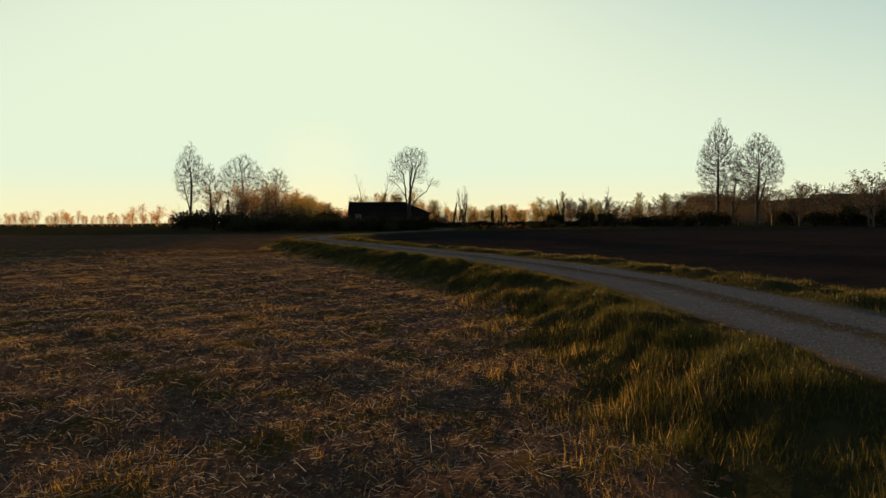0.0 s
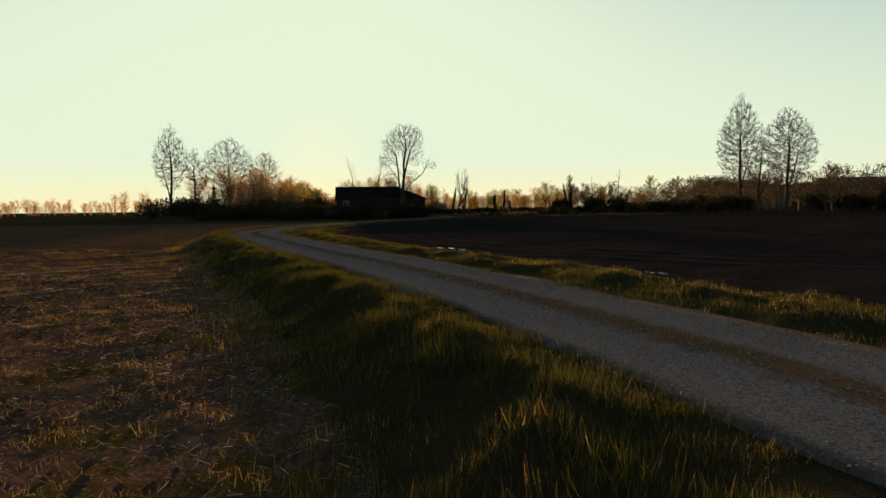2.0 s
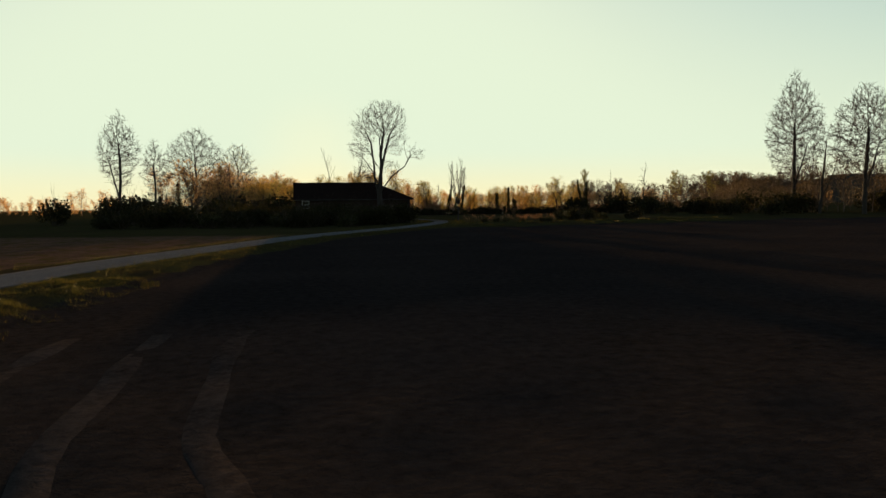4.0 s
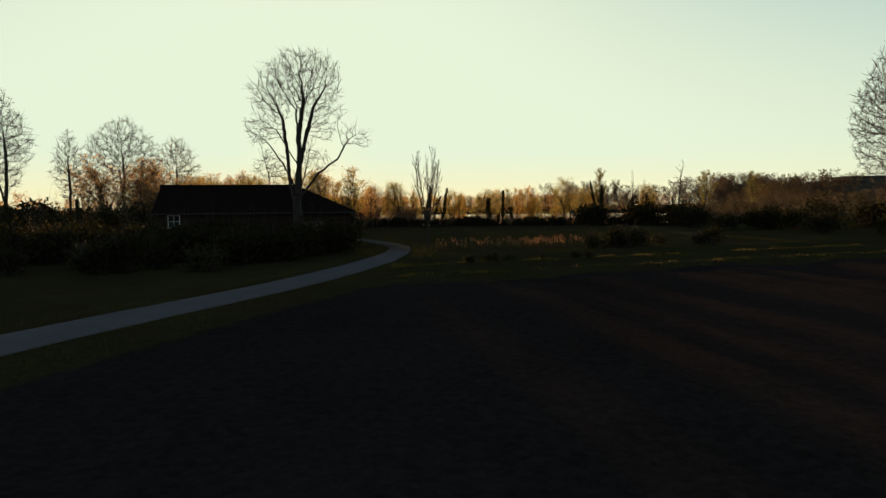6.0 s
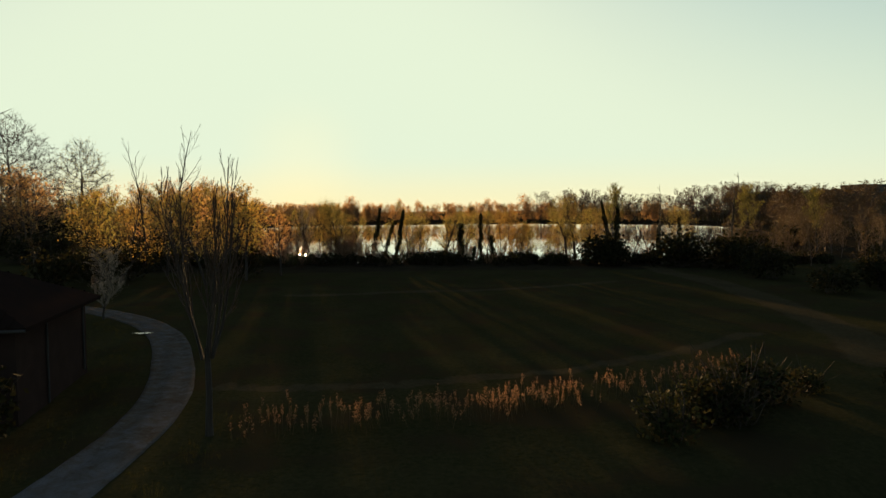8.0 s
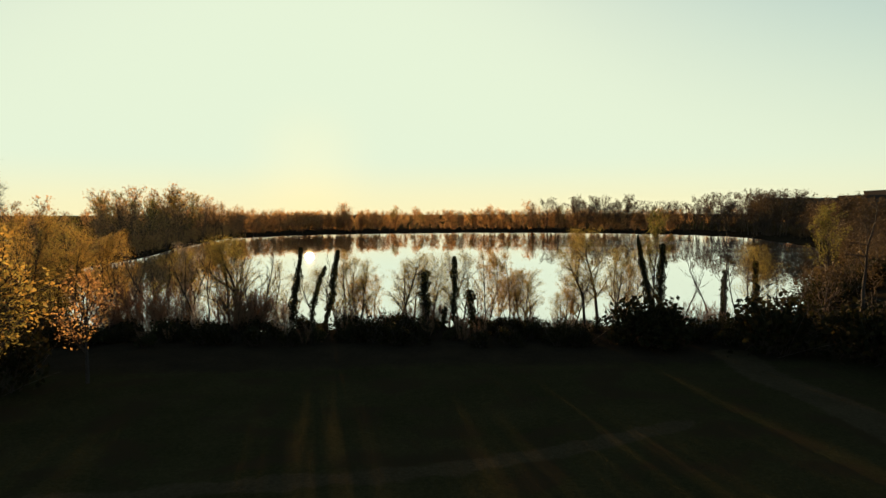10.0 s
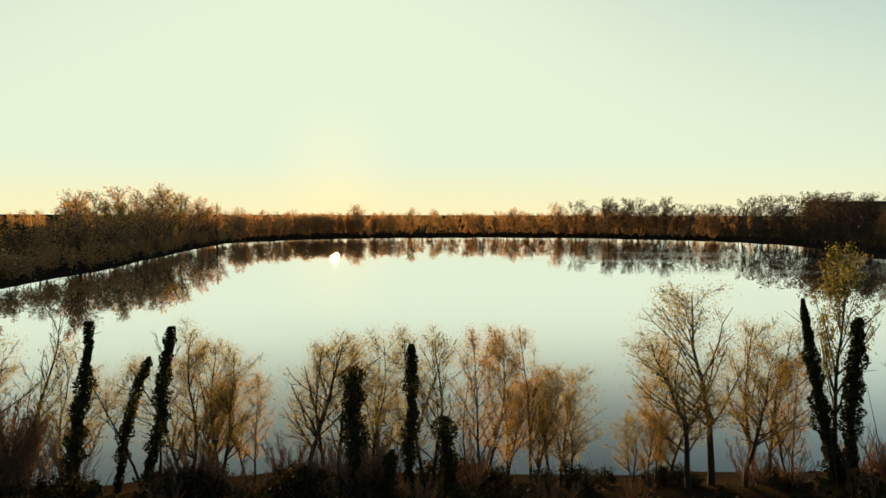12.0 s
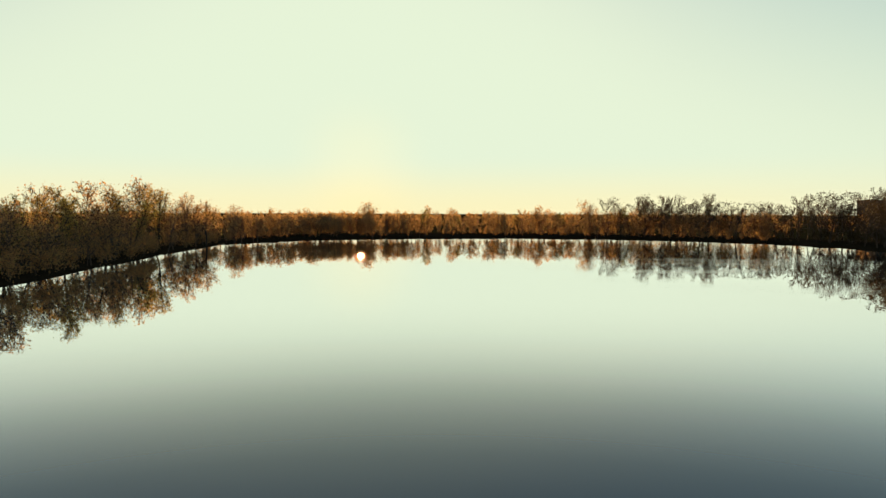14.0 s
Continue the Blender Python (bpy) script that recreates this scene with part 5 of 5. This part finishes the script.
# ---- grass, straw and stones near the track ----
def blades(rng, x, y, height, width, lean=0.35, per=1):
    """Slanting grass blades, each a narrow quad; those of one tuft lean much the same way."""
    n = len(x)
    z = land(x, y)[0] - 0.02
    a = rng.uniform(0, 2 * np.pi, n)
    wx, wy = np.cos(a) * width, np.sin(a) * width
    b = np.repeat(rng.uniform(0, 2 * np.pi, n // per + 1), per)[:n] + rng.normal(scale=0.9, size=n)
    far_ = height * lean * rng.uniform(0.1, 1, n)
    lx, ly = np.cos(b) * far_, np.sin(b) * far_
    vs = np.stack([np.column_stack([x - wx, y - wy, z]), np.column_stack([x + wx, y + wy, z]),
                   np.column_stack([x + lx + wx * 0.15, y + ly + wy * 0.15, z + height]), np.column_stack([x + lx - wx * 0.15, y + ly - wy * 0.15, z + height])], 1)
    return vs.reshape(-1, 3), np.arange(4 * n).reshape(-1, 4)


def verge(name, seed, y0, y1, d0, d1, clumps, per, low, high, mat, label, spread=0.11, even=False, stray=0.4):
    rng = np.random.default_rng(seed)
    keep = (ROAD_LINE[:, 1] > y0) & (ROAD_LINE[:, 1] < y1)
    pts, sd = ROAD_LINE[keep], side[keep]
    i = rng.integers(0, len(pts), clumps)
    o = d0 + (d1 - d0) * rng.uniform(0, 1, clumps)
    c = pts[i] + sd[i] * o[:, None] + rng.normal(scale=stray, size=(clumps, 2))
    lump = np.full(clumps, 0.55) if even else 0.5 + 0.5 * ripple(c[:, 0], c[:, 1], 1.5)
    keep = lump + rng.uniform(0, 0.6, clumps) > 0.42
    c, lump = c[keep], lump[keep]
    clumps = len(c)
    tall = rng.uniform(low, high, clumps) * (0.45 + 1.0 * lump)
    p = np.repeat(c, per, 0) + rng.normal(scale=spread, size=(clumps * per, 2))
    hgt = np.repeat(tall, per) * rng.uniform(0.5, 1.15, clumps * per)
    ok = np.abs(road_side(p[:, 0], p[:, 1])[0]) > (1.05 if even else 1.28)
    p, hgt = p[ok], hgt[ok] * (0.7 + 0.3 * ease(np.abs(road_side(p[:, 0], p[:, 1])[0][ok]), 1.4, 2.2))
    ob = put(name, *blades(rng, p[:, 0], p[:, 1], hgt, 0.002 + 0.003 * rng.uniform(0, 1, len(p)), 0.6, per), mat)
    return tagged(ob, label, "grass", kind="stuff")


verge("verge_grass", 21, -4, 66, -1.7, -3.8, 10500, 18, 0.08, 0.185, M_GRASS, "tall green verge grass on the track's bank", 0.10)
verge("verge_grass", 22, -4, 75, 1.9, 4.7, 8600, 19, 0.05, 0.14, M_GRASS, "low green verge grass lit along its tips", 0.13)
verge("verge_grass", 26, -4, 62, -1.3, -1.95, 2600, 14, 0.06, 0.13, M_GRASS, "short tufts creeping over the track's edge", 0.14)
verge("verge_grass", 27, -4, 62, 1.3, 2.1, 3200, 14, 0.06, 0.16, M_GRASS, "short tufts creeping over the track's edge", 0.16)
verge("verge_grass", 29, 8, 60, -1.2, -1.65, 2600, 9, 0.04, 0.12, M_GRASS, "low tufts fringing the gravel", 0.07, True, 0.07)
verge("verge_grass", 30, 8, 60, 1.2, 1.65, 2600, 9, 0.04, 0.12, M_GRASS, "low tufts fringing the gravel", 0.07, True, 0.07)
verge("verge_grass", 23, 60, 190, -1.7, -3.6, 1400, 9, 0.15, 0.3, M_GRASS, "short grass beside the farm track")
verge("verge_grass", 24, 75, 165, 1.7, 3.6, 1400, 9, 0.15, 0.3, M_GRASS, "short grass beside the farm track")
verge("dry_grass", 25, -4, 60, -3.2, -4.4, 1500, 12, 0.06, 0.20, M_DRYGRASS, "dry yellowed grass at the stubble's edge", 0.10)
verge("dry_grass", 28, -4, 66, 2.4, 4.6, 600, 9, 0.08, 0.16, M_DRYGRASS, "dry yellow stalks among the verge grass", 0.12)

rg = np.random.default_rng(31)
def field_spots(n, reach):
    """Places over the stubble, thickest beside the track's near stretch."""
    y = 3.5 + reach * rg.uniform(0, 1, n) ** 1.35
    return np.column_stack([6 - (8 + 0.62 * y) * rg.uniform(0, 1, n) ** 1.1, y])


c = field_spots(26000, 52)
c = c[(road_side(c[:, 0], c[:, 1])[0] < -3.7) & (ripple(c[:, 0], c[:, 1], 1.9) + 0.5 * ripple(c[:, 0], c[:, 1], 0.6) + rg.normal(scale=0.45, size=len(c)) > 0.2)]
p = np.repeat(c, 16, 0) + rg.normal(scale=0.07, size=(len(c) * 16, 2))
tagged(put("stubble_tufts", *blades(rg, p[:, 0], p[:, 1], rg.uniform(0.025, 0.095, len(p)), 0.0012 + 0.002 * rg.uniform(0, 1, len(p)), 0.75), M_DRYGRASS), "small yellow-green weed tufts in the stubble", "grass", kind="stuff")

n = 150000
sx, sy = field_spots(n, 40).T
ok = road_side(sx, sy)[0] < -3.6
sx, sy = sx[ok], sy[ok]
n = len(sx)
sz = land(sx, sy)[0]
a, ln, tilt = rg.uniform(0, 2 * np.pi, n), 0.02 + 0.11 * rg.uniform(0, 1, n) ** 1.8, rg.normal(scale=0.35, size=n)
dx, dy, dz = np.cos(a) * ln, np.sin(a) * ln, np.abs(tilt) * ln
w = rg.uniform(0.0012, 0.0038, n)
p0, p1 = np.column_stack([sx, sy, sz + 0.015]), np.column_stack([sx + dx, sy + dy, sz + 0.015 + dz])
roll = rg.uniform(0, np.pi, n)
across = np.column_stack([-np.sin(a) * np.cos(roll), np.cos(a) * np.cos(roll), np.sin(roll)]) * w[:, None]
strips = np.stack([p0 - across, p0 + across, p1 + across * 0.7, p1 - across * 0.7], 1)
tagged(put("straw", strips.reshape(-1, 3), np.arange(4 * n).reshape(-1, 4), M_STRAW), "broken pale maize straw scattered over the soil", "straw", kind="stuff")

# crumbled clods of soil between the stubble
M_CLOD = earth("crumbled_soil", *STUBBLE[:4], bump=0.03)
n = 26000
cx_, cy_ = field_spots(n, 36).T
ok = road_side(cx_, cy_)[0] < -3.5
cx_, cy_ = cx_[ok], cy_[ok]
n = len(cx_)
lump = np.array([(1, 0, 0), (0, 1, 0), (-1, 0, 0), (0, -1, 0), (0, 0, 0.7)], float)
lump_f = np.array([(0, 1, 4), (1, 2, 4), (2, 3, 4), (3, 0, 4)])
size_ = 0.012 + 0.05 * rg.uniform(0, 1, n) ** 3
vs = np.column_stack([cx_, cy_, land(cx_, cy_)[0] + 0.004])[:, None] + (lump[None] + rg.normal(scale=0.22, size=(n, 5, 3)) * np.array([1, 1, 0.4])) * size_[:, None, None]
tagged(put("clods", vs.reshape(-1, 3), (lump_f[None] + (np.arange(n) * 5)[:, None, None]).reshape(-1, 3), M_CLOD), "crumbled brown soil clods in the stubble field", "soil", kind="stuff")

n = 150000
i = rg.integers(0, len(ROAD_LINE), n)
i = i[(ROAD_LINE[i][:, 1] > 8) & (ROAD_LINE[i][:, 1] < 54)]
n = len(i)
o = rg.uniform(-1.38, 1.38, n)
pp = ROAD_LINE[i] + side[i] * o[:, None] + dirs[i] * rg.uniform(-0.4, 0.4, n)[:, None]
zz = land(pp[:, 0], pp[:, 1])[0] + 0.032 + 0.03 * np.cos(o * 4.0) * (np.abs(o) < 1.2)
r = 0.004 + 0.011 * rg.uniform(0, 1, n) ** 2
octa = np.array([(1, 0, 0), (-1, 0, 0), (0, 1, 0), (0, -1, 0), (0, 0, 0.75)], float)
tri_ = np.array([(0, 2, 4), (2, 1, 4), (1, 3, 4), (3, 0, 4)])
vs = np.column_stack([pp, zz])[:, None] + octa[None] * r[:, None, None] * rg.uniform(0.6, 1.3, (n, 5, 1))
tagged(put("gravel", vs.reshape(-1, 3), (tri_[None] + (np.arange(n) * 5)[:, None, None]).reshape(-1, 3), M_STONE), "loose pale gravel stones on the track", "gravel", kind="stuff")

# tufts along the low banks at the far end of the ploughed field
rg = np.random.default_rng(41)
n = 2600
bx = rg.uniform(2, 44, n)
by = 143.5 + 0.42 * (bx - 8) + rg.choice([-6.2, 0.0, 0.5, 1.4], n) + 0.7 * np.sin(bx * 0.5) + rg.normal(scale=0.7, size=n)
keep = ripple(bx, by, 0.8) + rg.normal(scale=0.35, size=n) > -0.1
bx, by = bx[keep], by[keep]
n = len(bx)
p = np.repeat(np.column_stack([bx, by]), 12, 0) + rg.normal(scale=0.2, size=(n * 12, 2))
tagged(put("bank_grass", *blades(rg, p[:, 0], p[:, 1], rg.uniform(0.06, 0.24, len(p)), 0.006 + 0.005 * rg.uniform(0, 1, len(p))), M_GRASS), "rough grass tufts along the ditch banks", "grass", kind="stuff")

# curved tyre tracks pressed into the ploughed field
M_RUT = earth("pressed_soil", [(0.35, (0.020, 0.016, 0.015)), (0.65, (0.05, 0.040, 0.036))], [(0.3, (0.010, 0.008, 0.0075)), (0.7, (0.06, 0.048, 0.044))], 0.8, 7.0, bump=0.05)
curve = smooth_line(np.array([(-2.5, 66), (-1.2, 60), (0.4, 56), (1.9, 51), (3.6, 48), (5.6, 45.6), (9, 42.5), (14, 39.5), (21, 37)], float), 0.5)
cd = np.gradient(curve, axis=0)
cd /= np.linalg.norm(cd, axis=1)[:, None]
cn = np.stack([cd[:, 1], -cd[:, 0]], 1)
for off in (-1.5, 0.1, 1.9):
    line = curve + cn * (off + 0.10 * np.sin(curve[:, :1] * 1.7 + off) + 0.05 * np.sin(curve[:, :1] * 5.1))
    rows_ = []
    for k, w in enumerate((-0.32, -0.16, 0.16, 0.32)):
        q = line + cn * w
        rows_.append(np.column_stack([q, land(q[:, 0], q[:, 1])[0] + (-0.05 if k in (0, 3) else 0.012)]))
    g = np.stack(rows_, 1)
    gi = np.arange(len(line) * 4).reshape(-1, 4)
    tagged(put("tyre_track", g.reshape(-1, 3), np.stack([gi[:-1, :-1], gi[:-1, 1:], gi[1:, 1:], gi[1:, :-1]], -1).reshape(-1, 4), M_RUT, smooth=True), "pressed tyre track curving across the ploughed field", "tyre track", kind="structure")
